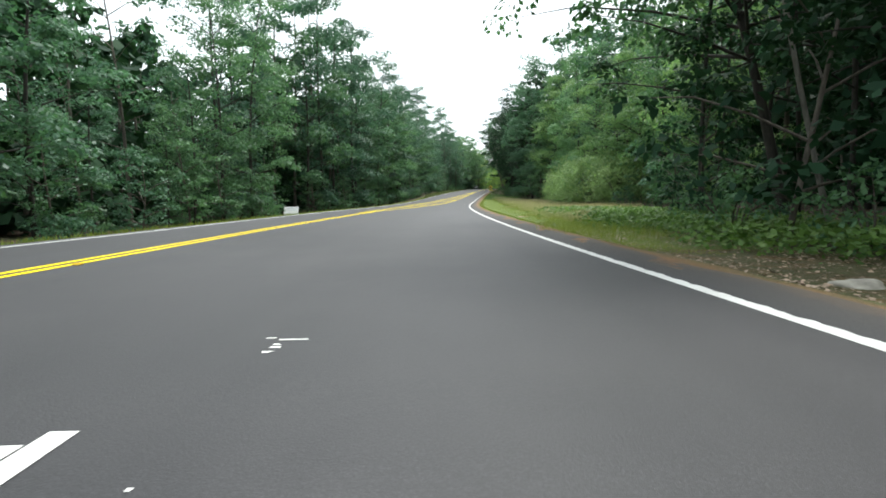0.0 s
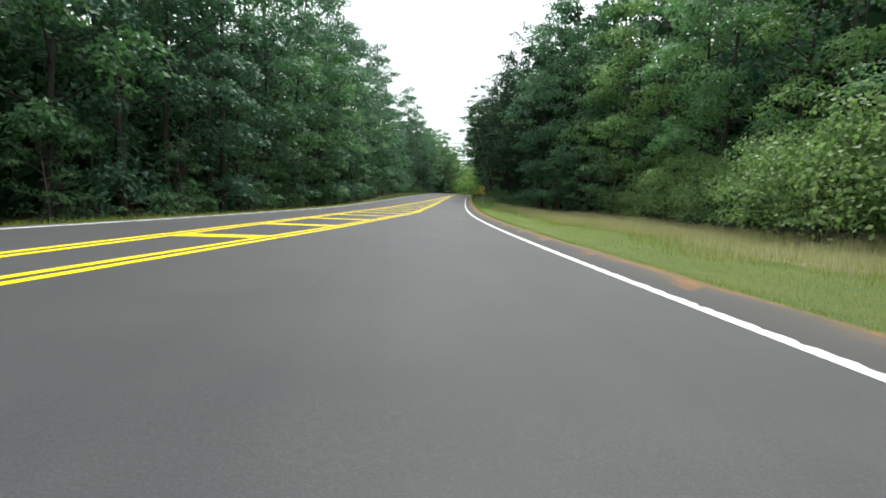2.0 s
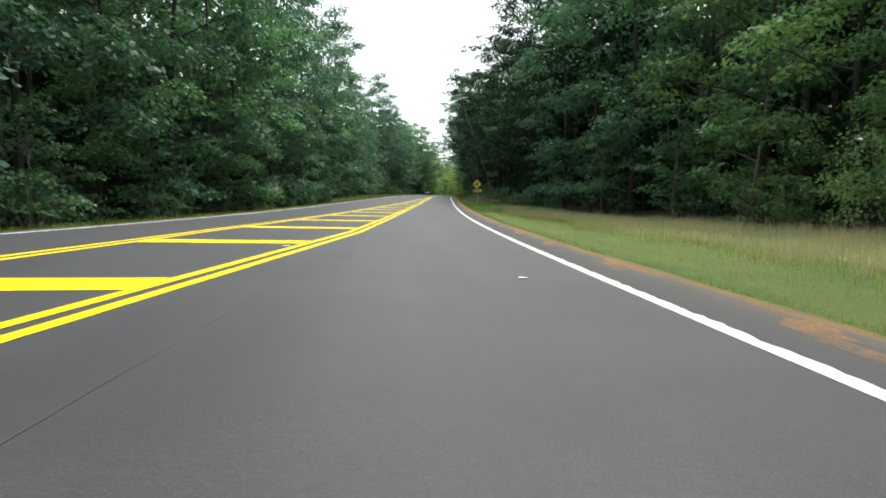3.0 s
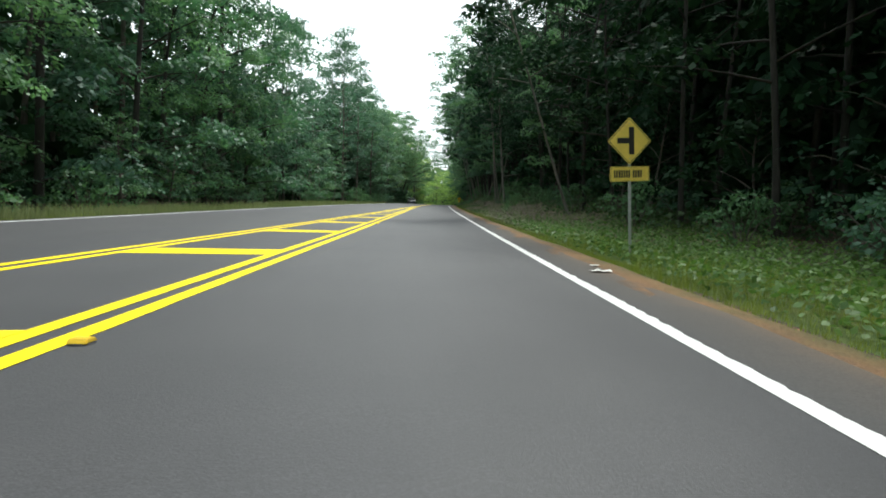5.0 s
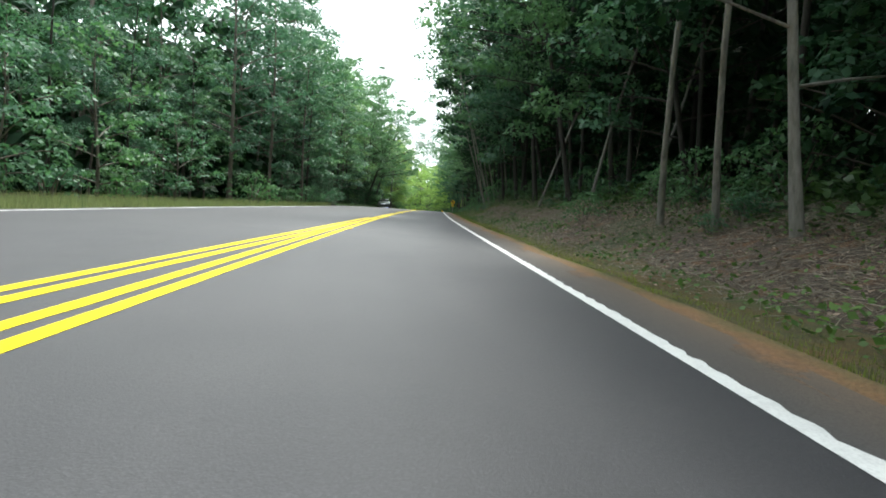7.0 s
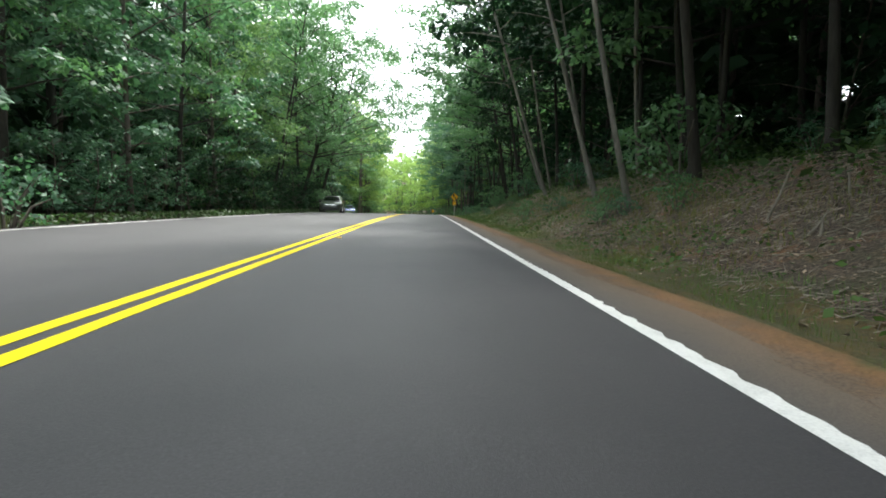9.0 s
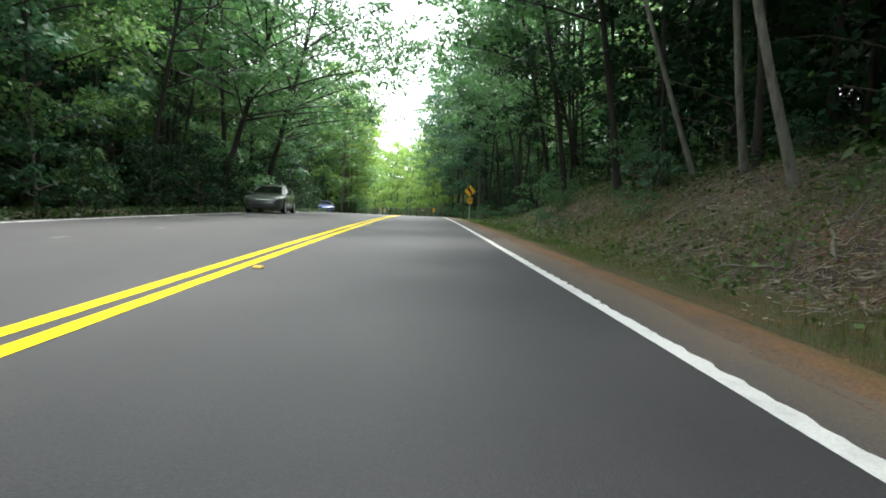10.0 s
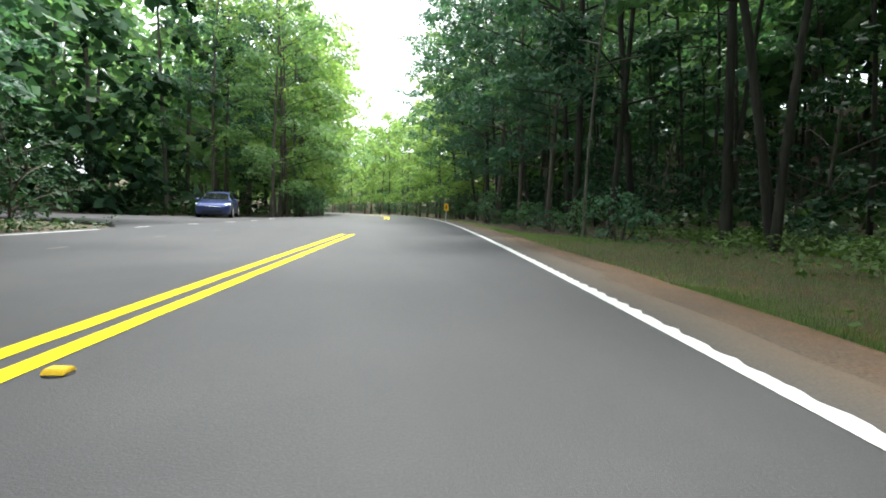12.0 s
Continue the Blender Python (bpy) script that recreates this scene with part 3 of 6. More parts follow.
def make_tree(name, seed, height, foot, radius, sprays, per, size, leaf, bark, trunk_r=0.2, shape="round", bend=0.6, limbs=18, spray_r=1.0, lean=(0, 0), back=1.0, wavy=0.12):
    rng = np.random.RandomState(seed)
    root = new(name)
    n = 9
    pts = []
    bx, by = rng.normal(0, bend, 2)
    ph = rng.uniform(0, 6)
    for i in range(n):
        u = i / (n - 1)
        pts.append(np.array([bx * u * u + lean[0] * u + wavy * math.sin(5 * u + ph), by * u * u + lean[1] * u + wavy * math.cos(4 * u + ph), -0.4 + u * (height * 0.96 + 0.4)]))
    rad = [trunk_r * (1.35 if i == 0 else 1) * (1 - 0.9 * (i / (n - 1)) ** 1.1) + 0.015 for i in range(n)]
    v, f = [], []
    tube(v, f, pts, rad, 8 if trunk_r > 0.08 else 6)

    def spine(z):
        return np.array([np.interp(z, [p[2] for p in pts], [p[k] for p in pts]) for k in range(3)])

    tips, spread = [], []
    for k in range(limbs):
        u = (k + rng.uniform(0, 1)) / limbs
        z = foot + u * (height - foot) * 0.97
        g = k * 2.4 + rng.uniform(-0.5, 0.5)
        ln = radius * crown_radius(u, shape) * rng.uniform(0.72, 1.18)
        st = spine(max(0.8, z - ln * 0.35 * (0.4 + u)))
        out = np.array([math.cos(g), math.sin(g), 0])
        rise = ln * (0.15 + 0.5 * u)
        arm = [st, st + out * ln * 0.35 + np.array([0, 0, rise * 0.5]), st + out * ln * 0.7 + np.array([0, 0, rise * 0.85]), st + out * ln + np.array([0, 0, rise * 0.9])]
        tube(v, f, arm, [0.02 + trunk_r * 0.28 * (1 - u * 0.6), 0.018 + trunk_r * 0.18 * (1 - u * 0.6), 0.022, 0.008], 4)
        m = max(2, int(round(sprays / limbs * (0.5 + crown_radius(u, shape)) * (1.0 if math.cos(g) > -0.25 else back))))
        lobe = max(0.9, 0.34 * ln)          # each limb carries one rounded mass of sprays
        for q in range(m):
            if q % 4 == 3:
                p = st + out * ln * rng.uniform(0.3, 0.8) + np.array([-out[1], out[0], 0]) * rng.normal(0, 0.16) * ln + np.array([0, 0, rise * 0.6 + rng.normal(0, 0.3)])
            else:
                d = rng.normal(0, 1, 3)
                d /= np.linalg.norm(d)
                d[2] = abs(d[2]) * 0.9 - 0.15
                p = st + out * ln * 0.78 + np.array([0, 0, rise * 0.9]) + d * lobe * rng.uniform(0.6, 1.0)
            tips.append(p)
            spread.append(spray_r * rng.uniform(0.55, 1.0))
    top = spine(height * 0.95)
    for q in range(22 if shape == "cone" else 5):
        tips.append(top + rng.normal(0, 1, 3) * ((1.3, 1.3, 1.8) if shape == "cone" else (0.6, 0.6, 0.5)) - np.array([0, 0, 1.6 if shape == "cone" else 0.2]))
        spread.append(spray_r * 0.8)
    mesh_object("trunk", v, f, bark, root)
    lv, lf = leaves(rng, tips, spread, 0.42, per, size)
    crown = new("crown", fast_mesh("crown", lv, lf, leaf))
    crown.parent = root
    return root


def make_shrub(name, seed, height, radius, sprays, per, size, leaf):
    rng = np.random.RandomState(seed)
    root = new(name)
    v, f = [], []
    tips, spread = [], []
    for k in range(7):
        g = k * 2.4
        ln = radius * rng.uniform(0.5, 0.95)
        tip = np.array([math.cos(g) * ln, math.sin(g) * ln, height * rng.uniform(0.6, 0.95)])
        tube(v, f, [np.array([0.06 * math.cos(g), 0.06 * math.sin(g), -0.15]), tip * 0.45 + np.array([0, 0, height * 0.12]), tip], [0.03, 0.02, 0.006], 5)
    for q in range(sprays):
        g, r, h = rng.uniform(0, 6.283), math.sqrt(rng.uniform(0, 1)), rng.uniform(0.05, 1) ** 0.8
        w = math.sin(math.pi * (0.22 + 0.7 * h)) ** 0.6
        tips.append(np.array([math.cos(g) * r * radius * w, math.sin(g) * r * radius * w, h * height]))
        spread.append(radius * rng.uniform(0.2, 0.42))
    mesh_object("woody_base", v, f, BARK, root)
    lv, lf = leaves(rng, tips, spread, 0.6, per, size, 0.5)
    o = new("foliage", fast_mesh("foliage", lv, lf, leaf))
    o.parent = root
    return root


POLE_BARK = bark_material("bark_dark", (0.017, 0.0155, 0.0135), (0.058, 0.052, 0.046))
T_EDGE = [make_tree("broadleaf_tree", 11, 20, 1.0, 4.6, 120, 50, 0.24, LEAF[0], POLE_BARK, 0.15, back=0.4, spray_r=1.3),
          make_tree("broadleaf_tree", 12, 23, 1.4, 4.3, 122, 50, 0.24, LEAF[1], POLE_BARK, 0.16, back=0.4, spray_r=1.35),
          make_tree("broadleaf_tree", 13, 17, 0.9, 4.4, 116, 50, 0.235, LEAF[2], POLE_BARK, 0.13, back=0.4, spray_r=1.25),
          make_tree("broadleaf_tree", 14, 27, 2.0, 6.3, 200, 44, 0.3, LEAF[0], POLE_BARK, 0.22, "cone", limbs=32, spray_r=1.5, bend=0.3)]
T_WOOD = [make_tree("woodland_tree", 21, 23, 4.0, 6.6, 108, 36, 0.285, LEAF[1], BARK, 0.17, limbs=20, back=0.45),
          make_tree("woodland_tree", 22, 21, 3.2, 6.0, 108, 36, 0.285, LEAF[0], BARK, 0.14, limbs=20, back=0.45),
          make_tree("woodland_tree", 23, 24, 6.0, 7.2, 108, 36, 0.285, LEAF[2], POLE_BARK, 0.16, limbs=20, back=0.45)]
# bank trees carry the shade-darkened leaf colour
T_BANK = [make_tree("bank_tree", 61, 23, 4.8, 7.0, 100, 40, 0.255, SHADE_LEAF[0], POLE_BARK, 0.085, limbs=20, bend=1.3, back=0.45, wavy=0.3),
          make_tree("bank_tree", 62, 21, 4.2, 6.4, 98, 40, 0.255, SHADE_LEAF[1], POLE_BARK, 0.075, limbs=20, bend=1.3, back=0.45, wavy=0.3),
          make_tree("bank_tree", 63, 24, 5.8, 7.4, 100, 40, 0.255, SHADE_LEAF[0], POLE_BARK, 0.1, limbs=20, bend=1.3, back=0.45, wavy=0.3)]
# sunlight on these trees is put into their leaf colour
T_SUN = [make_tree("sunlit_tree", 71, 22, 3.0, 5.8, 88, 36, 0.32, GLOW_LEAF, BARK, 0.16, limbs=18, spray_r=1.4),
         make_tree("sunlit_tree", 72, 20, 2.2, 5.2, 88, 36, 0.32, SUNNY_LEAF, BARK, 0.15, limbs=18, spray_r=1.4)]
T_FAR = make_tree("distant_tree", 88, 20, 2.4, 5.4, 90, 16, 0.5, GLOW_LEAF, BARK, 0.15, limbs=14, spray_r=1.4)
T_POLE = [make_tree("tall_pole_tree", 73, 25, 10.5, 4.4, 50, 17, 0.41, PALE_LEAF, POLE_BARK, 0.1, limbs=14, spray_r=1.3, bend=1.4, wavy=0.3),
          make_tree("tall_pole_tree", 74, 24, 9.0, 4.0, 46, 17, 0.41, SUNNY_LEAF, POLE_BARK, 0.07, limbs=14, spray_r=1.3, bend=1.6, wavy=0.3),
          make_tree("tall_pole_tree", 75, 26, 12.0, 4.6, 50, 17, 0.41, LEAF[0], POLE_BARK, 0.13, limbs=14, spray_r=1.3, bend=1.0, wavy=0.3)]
T_OVER = [make_tree("overhanging_tree", 81, 24, 5.0, 6.6, 120, 40, 0.27, LEAF[1], POLE_BARK, 0.13, limbs=24, bend=0.4, lean=(2.6, 0.0), back=0.5),
          make_tree("overhanging_tree", 82, 22, 6.0, 6.8, 120, 40, 0.27, LEAF[2], POLE_BARK, 0.11, limbs=24, bend=0.4, lean=(3.4, 0.3), back=0.5)]
T_REACH = make_tree("far_reaching_tree", 83, 14, 5.0, 9.4, 170, 36, 0.22, LEAF[2], POLE_BARK, 0.15, limbs=26, bend=0.3, lean=(3.6, 0.0), back=0.25)
# the first has haze brightness in its leaf colour
T_DRAPE = [make_tree("draping_tree", 86, 19, 3.2, 5.4, 120, 40, 0.25, PALE_LEAF, POLE_BARK, 0.11, limbs=24, bend=0.4, lean=(1.8, 0.0), back=0.35, wavy=0.25),
           make_tree("draping_tree", 87, 17, 2.6, 5.0, 116, 40, 0.25, LEAF[0], POLE_BARK, 0.1, limbs=24, bend=0.4, lean=(2.4, 0.3), back=0.35, wavy=0.25)]
# leaf colours lightened to stand for bright, hazy foliage
T_LIGHT = [make_tree("pale_green_tree", 84, 17, 0.8, 4.6, 124, 56, 0.2, SUNNY_LEAF, POLE_BARK, 0.12, back=0.4, spray_r=1.2),
           make_tree("pale_green_tree", 85, 19, 1.0, 4.4, 124, 56, 0.2, PALE_LEAF, POLE_BARK, 0.14, back=0.4, spray_r=1.25)]
T_SLIM = make_tree("slim_sapling", 76, 13, 5.5, 2.2, 26, 18, 0.3, LEAF[2], POLE_BARK, 0.06, limbs=9, spray_r=0.9, bend=0.7)
T_STOUT = make_tree("stout_pale_tree", 77, 22, 3.4, 5.0, 84, 30, 0.32, SHADE_LEAF[0], PALE_BARK, 0.1, limbs=16, bend=0.9, lean=(-2.6, 0.0), wavy=0.2)
T_GLOOM = [make_tree("shaded_young_tree", 78, 4.6, 0.3, 2.6, 40, 14, 0.28, SHADE_LEAF[1], BARK, 0.05, limbs=12, spray_r=0.85, bend=0.2),
           make_tree("shaded_young_tree", 79, 6.5, 0.4, 2.8, 44, 14, 0.29, SHADE_LEAF[0], BARK, 0.06, limbs=12, spray_r=0.9, bend=0.3)]
T_PALE = make_tree("slender_pale_tree", 24, 17, 6.0, 3.0, 52, 22, 0.34, SHADE_LEAF[0], PALE_BARK, 0.066, limbs=12, bend=0.9, lean=(-6.9, 0.2), wavy=0.2)
T_MID = [make_tree("inner_tree", 26, 24, 5.0, 5.4, 52, 20, 0.45, LEAF[0], BARK, 0.17, limbs=14, spray_r=1.4),
         make_tree("inner_tree", 27, 22, 7.0, 5.0, 50, 20, 0.45, LEAF[1], BARK, 0.14, limbs=14, spray_r=1.4)]
# inner trees again, with shade put into their leaf colour
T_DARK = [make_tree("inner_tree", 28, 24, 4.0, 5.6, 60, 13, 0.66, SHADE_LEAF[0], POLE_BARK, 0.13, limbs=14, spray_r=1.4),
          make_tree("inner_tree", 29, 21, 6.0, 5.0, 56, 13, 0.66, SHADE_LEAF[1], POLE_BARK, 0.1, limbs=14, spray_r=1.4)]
T_UNDER = [make_tree("understory_tree", 41, 7.5, 0.6, 2.6, 56, 20, 0.205, LEAF[2], BARK, 0.07, limbs=14, spray_r=0.75, bend=0.3),
           make_tree("understory_tree", 42, 5.0, 0.3, 2.2, 48, 20, 0.195, LEAF[0], BARK, 0.05, limbs=12, spray_r=0.65, bend=0.2)]
SHRUB = [make_shrub("shrub", 51, 1.6, 1.3, 30, 20, 0.13, LEAF[2]), make_shrub("shrub", 52, 1.0, 0.9, 24, 20, 0.105, LEAF[0]), make_shrub("shrub", 54, 1.5, 1.2, 32, 24, 0.12, PALE_LEAF)]
BUSH = make_shrub("large_bush", 53, 4.2, 3.0, 70, 80, 0.15, BUSH_LEAF)
tagged(BUSH, "large light-green leafy bush behind the tall grass", "bush", "large bushes")
tagged(T_EDGE[0], "tall green broadleaf tree leafy down to the verge", "tree", "roadside trees")
tagged(T_EDGE[1], "tall dark-green oak-like tree at the wood's edge", "tree", "roadside trees")
tagged(T_EDGE[2], "light-green broadleaf tree leafy down to the verge", "tree", "roadside trees")
tagged(T_EDGE[3], "tall pointed broadleaf tree over the treeline", "tree", "roadside trees")
for t_ in T_WOOD:
    tagged(t_, "woodland tree overhanging the road with a bare lower trunk", "tree", "woodland trees")
tagged(T_PALE, "slender pale-barked leaning tree on the bank", "tree", "pale leaning trees")
for t_ in T_SUN:
    tagged(t_, "bright yellow-green broadleaf tree in the light", "tree", "sunlit trees")
tagged(T_FAR, "tree in sunlit leaf colour where the road bends away", "tree", "distant trees")
for t_ in T_POLE:
    tagged(t_, "tall dark bare trunk with a high green crown", "tree", "tall pole trees")
for t_ in T_GLOOM:
    tagged(t_, "dark young tree in the shade of the wood", "tree", "shaded young trees")
tagged(T_SLIM, "slim dark sapling with a thin leafy top", "tree", "slim saplings")
tagged(T_STOUT, "stout pale-barked tree at the top of the bank", "tree", "stout pale trees")
for t_ in T_OVER:
    tagged(t_, "tall green tree leaning over the road's edge", "tree", "overhanging trees")
tagged(T_REACH, "leaning tree whose leafy limbs reach over the road", "tree", "overhanging trees")
for t_ in T_DRAPE:
    tagged(t_, "green tree on the bank with low hanging sprays", "tree", "draping trees")
for t_ in T_LIGHT:
    tagged(t_, "broadleaf tree with light-brightened leaf colour, leafy down to the grass", "tree", "pale green trees")
for t_ in T_BANK:
    tagged(t_, "dark shady tree leaning over the bank", "tree", "bank trees")
for t_ in T_MID + T_DARK:
    tagged(t_, "broadleaf tree standing inside the shaded wood", "tree", "inner trees")
for t_ in T_UNDER:
    tagged(t_, "young broadleaf tree leafy to the ground", "tree", "young trees")
for t_ in SHRUB:
    tagged(t_, "low green leafy shrub at the wood's edge", "shrub", "shrubs")

PLACED = set()


def plant(proto, s, o, scale=1.0, turn=None, rng=random, sink=0.0):
    g = ground_at(s, o)
    to_road = math.degrees(heading(s)) + (180 if o < 0 else 0)
    a = to_road + rng.uniform(-45, 45) if turn is None else turn
    m = pose(g.x, g.y, g.z - sink, rng.uniform(-2, 2), rng.uniform(-2, 2), a)
    if proto.name not in PLACED:
        PLACED.add(proto.name)
        ob = proto
        ob.matrix_basis = m
    else:
        ob = copy_thing(proto, m)
    ob.scale = (scale, scale, scale * rng.uniform(0.94, 1.06))
    return ob


def right_front(s):
    return float(np.interp(s, [-40, -8, 0, 8, 20, 70, 88, 98, 112, 150, 190, 203, 213, 219, 228, 232, 240, 400], [-7, -7, -7.5, -11.5, -14, -13.5, -10.5, -7.5, -6.6, -6.4, -6.2, -5.2, -5.2, -8.5, -8.5, -5.0, -4.4, -4.2]))


def left_front(s):
    return float(np.interp(s, [-40, 20, 34, 38, 46, 50, 58, 75, 110, 150, 165, 180, 228, 234, 252, 262, 275, 400], [18, 20, 20, 25, 25, 20, 19, 17.5, 17.5, 17.5, 14.5, 12.4, 12.4, 14.5, 14.5, 11.5, 11, 11]))


def side_gap(s, o):
    """True inside the mouth of the side road."""
    d = s - (243 + 0.12 * (o - 10))
    return 9 < o < 60 and -7.0 < d < (17 if o < 19 else 7.0)


rng = random.Random(7)


def pick(side, s):
    """Kinds of tree in the front row, lit and shaded leaf colours by stretch."""
    if side < 0 and s < 9:
        return rng.choice(T_BANK)
    if side < 0 and s > 96:
        return rng.choice(T_BANK if s < 217 else T_POLE if s < 240 else T_WOOD if s < 268 else T_SUN)
    if side > 0 and s > 160:
        return rng.choice(T_WOOD if s < 199 else T_WOOD[1:] + T_LIGHT + T_OVER[1:] if s < 237 else T_SUN)
    return rng.choices(T_EDGE + T_LIGHT, ((3, 0, 4, 0, 0, 1) if s < 34 else (3, 4, 1, 1, 0, 1)) if side > 0 else (0, 0, 1, 0, 5, 4) if s < 74 else (3, 1, 3, 0, 0, 1) if s < 80 else (4, 1, 3, 0, 0, 0))[0]


def tall(side, s):
    """How tall the front row stands along the road."""
    if side > 0:
        return float(np.interp(s, [-40, 8, 11, 20, 24, 36, 60, 142, 150, 154, 162, 166, 177, 191, 205, 222, 248, 257, 300, 400], [1.05, 1.05, 0.45, 0.45, 0.9, 1.22, 1.25, 1.0, 0.8, 0.45, 0.45, 0.85, 0.8, 0.76, 0.8, 0.95, 0.98, 1.0, 1.0, 0.95]))
    return float(np.interp(s, [-40, 2, 10, 45, 62, 78, 92, 115, 270, 300, 400], [1.0, 1.0, 0.8, 0.9, 1.1, 1.25, 1.22, 1.0, 1.0, 0.9, 0.85]))


def low_wood(s, o):
    """Where the left-hand wood stands lower, in two glades running back from the road."""
    if 22 < o < 48 and (o - 1.9) / 0.56 < s + 16.6 < (o - 1.9) / 0.44:
        return 0.5
    return 0.55 if 13 < o < 30 and 125 + 2.1 * o < s < 127 + 2.5 * o else 1.0


BACK_V, BACK_F, BACK_W, BACK_G = [[], []], [[], []], [], []      # deep rows, joined: shady, light


def back_tree(s, o, k, size=1.1, light=0, per=9):
    """Adds a plain tree to the joined deep woodland."""
    r = np.random.RandomState(1000 + k)
    g = np.array(ground_at(s, o))
    h, w = r.uniform(18, 24) * tall(1 if o > 0 else -1, s), r.uniform(4.4, 5.8)
    h *= low_wood(s, o)
    if 24 < o < 33 and 30 < s < 46:          # the wood thins out on the falling ground
        h *= 0.6
    elif o > 24 and s < 110:
        h *= 0.8
    tube(BACK_W, BACK_G, [g + (0, 0, -0.4), g + (r.normal(0, 0.3), r.normal(0, 0.3), h * 0.5), g + (r.normal(0, 0.5), r.normal(0, 0.5), h * 0.93)], [0.2, 0.14, 0.03], 5)
    n = 48
    u = r.uniform(0.02, 1, n) ** 1.25 if not light else r.uniform(0.16, 1, n)
    a = r.uniform(0, 6.283, n)
    d = w * np.sqrt(r.uniform(0.1, 1, n)) * np.sin(np.pi * (0.16 + 0.8 * u)) ** 0.7
    c = np.stack([g[0] + d * np.cos(a), g[1] + d * np.sin(a), g[2] + u * h], 1)
    v, f = leaves(r, c, r.uniform(1.1, 1.9, n), 0.6, per, size * 1.28)
    BACK_F[light].append(f + sum(len(q) for q in BACK_V[light]))
    BACK_V[light].append(v)


count = 0
for side, front in ((-1, right_front), (1, left_front)):
    s = -22.0
    while s < 375:
        o = front(s) + side * rng.uniform(0, 1.6)
        if not side_gap(s, o):
            plant(pick(side, s) if s < 272 else T_FAR, s, o, tall(side, s) * rng.uniform(0.88, 1.1), rng=rng)
        s += rng.uniform(4.2, 5.8)
    s = -20.0
    while s < 305:
        o = front(s) + side * rng.uniform(4.0, 6.5)
        if not side_gap(s, o):
            plant(rng.choice((T_DARK if s < 218 else T_POLE) if side < 0 and (90 < s < 262 or s < 10) else T_WOOD[1:] + T_SUN[1:] if side > 0 and 200 < s < 262 else T_MID), s, o, tall(side, s) * low_wood(s, o) * rng.uniform(0.9, 1.1), rng=rng)
        s += rng.uniform(4.5, 6.5)
    for depth, gap in ((10, 5.0), (16, 6.0), (24, 7.0), (33, 8.0)) + (((42, 8.0),) if side < 0 else ()):
        s = -30.0 + depth * 0.3 if depth < 12 else -12.0
        while s < (380 if depth < 20 else 320):
            o = front(s) + side * (depth + rng.uniform(-1.5, 1.5))
            if not side_gap(s, o):
                far_right = side < 0 and s > 206
                if not (far_right and depth < 12 and s < 262):
                    back_tree(s, o, count, (0.78 if s > 200 and depth < 30 else 1.1) if depth < 20 or s > 200 else 1.7, int(far_right and s > 224 or s > 262), 11 if s > 200 and depth < 30 else 7)
                count += 1
            s += rng.uniform(gap * 0.8, gap * 1.25)
    # young trees and shrubs along the edge
    s = -18.0
    while s < 268:
        woody = (side < 0 and s > 98) or (side > 0 and s > 160)
        o = front(s) + side * (rng.uniform(-2.2, 2.5) if not woody else rng.uniform(1.4, 5.5))
        if not side_gap(s, o):
            plant(rng.choice(T_GLOOM if side < 0 and (s > 98 or s < 8) or s > 198 else T_UNDER), s, o, rng.uniform(0.6, 1.1), rng=rng)
        s += rng.uniform(3.7, 5.9) * (1.4 if woody and s < 206 else 1)
    s = -18.0
    while s < 266:
        woody = side < 0 and s > 98
        o = front(s) - side * rng.uniform(-2.5, 2.6 if not woody else 1.0)
        if not side_gap(s, o) and not (side > 0 and 178 < s < 240):
            plant(rng.choice(SHRUB[:2]), s, o, rng.uniform(0.7, 1.4), rng=rng)
        s += rng.uniform(2.4, 4.4)
# shade and sunlight of the deep rows lie in their two leaf colours
for k, (lm, lab) in enumerate(((SHADE_LEAF[1], "dense woodland canopy in shade-darkened green behind the roadside trees"), (SUNNY_LEAF, "foliage in sunlit yellow-green leaf colour deep inside the open wood"))):
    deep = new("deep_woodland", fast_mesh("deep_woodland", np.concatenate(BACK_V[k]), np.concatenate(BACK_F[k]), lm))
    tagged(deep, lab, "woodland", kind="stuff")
tagged(mesh_object("deep_woodland_stems", BACK_W, BACK_G, BARK), "grey trunks deep inside the woodland", "woodland", kind="stuff")


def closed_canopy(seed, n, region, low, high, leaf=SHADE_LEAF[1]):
    """High overlapping foliage, joined, added to shut sky light out of the wood."""
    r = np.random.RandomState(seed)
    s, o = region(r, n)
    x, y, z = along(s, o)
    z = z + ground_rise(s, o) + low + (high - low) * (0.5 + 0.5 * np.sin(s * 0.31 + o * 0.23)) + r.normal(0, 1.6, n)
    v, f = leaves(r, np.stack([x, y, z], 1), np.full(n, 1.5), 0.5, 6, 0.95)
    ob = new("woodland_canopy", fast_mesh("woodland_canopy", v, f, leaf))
    tagged(ob, "added green canopy that blocks the sky over the wood", "woodland", kind="stuff")


# added canopy: darkens the right-hand wood, closes sky gaps further on
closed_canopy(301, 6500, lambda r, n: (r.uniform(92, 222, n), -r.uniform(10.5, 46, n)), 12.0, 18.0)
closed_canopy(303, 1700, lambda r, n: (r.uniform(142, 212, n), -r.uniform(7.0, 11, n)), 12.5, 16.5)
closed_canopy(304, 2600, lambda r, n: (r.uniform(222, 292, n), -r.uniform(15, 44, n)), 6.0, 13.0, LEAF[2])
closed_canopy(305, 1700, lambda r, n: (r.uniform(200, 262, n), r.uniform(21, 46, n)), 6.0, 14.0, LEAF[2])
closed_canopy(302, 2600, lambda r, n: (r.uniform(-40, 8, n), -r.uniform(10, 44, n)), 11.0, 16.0)
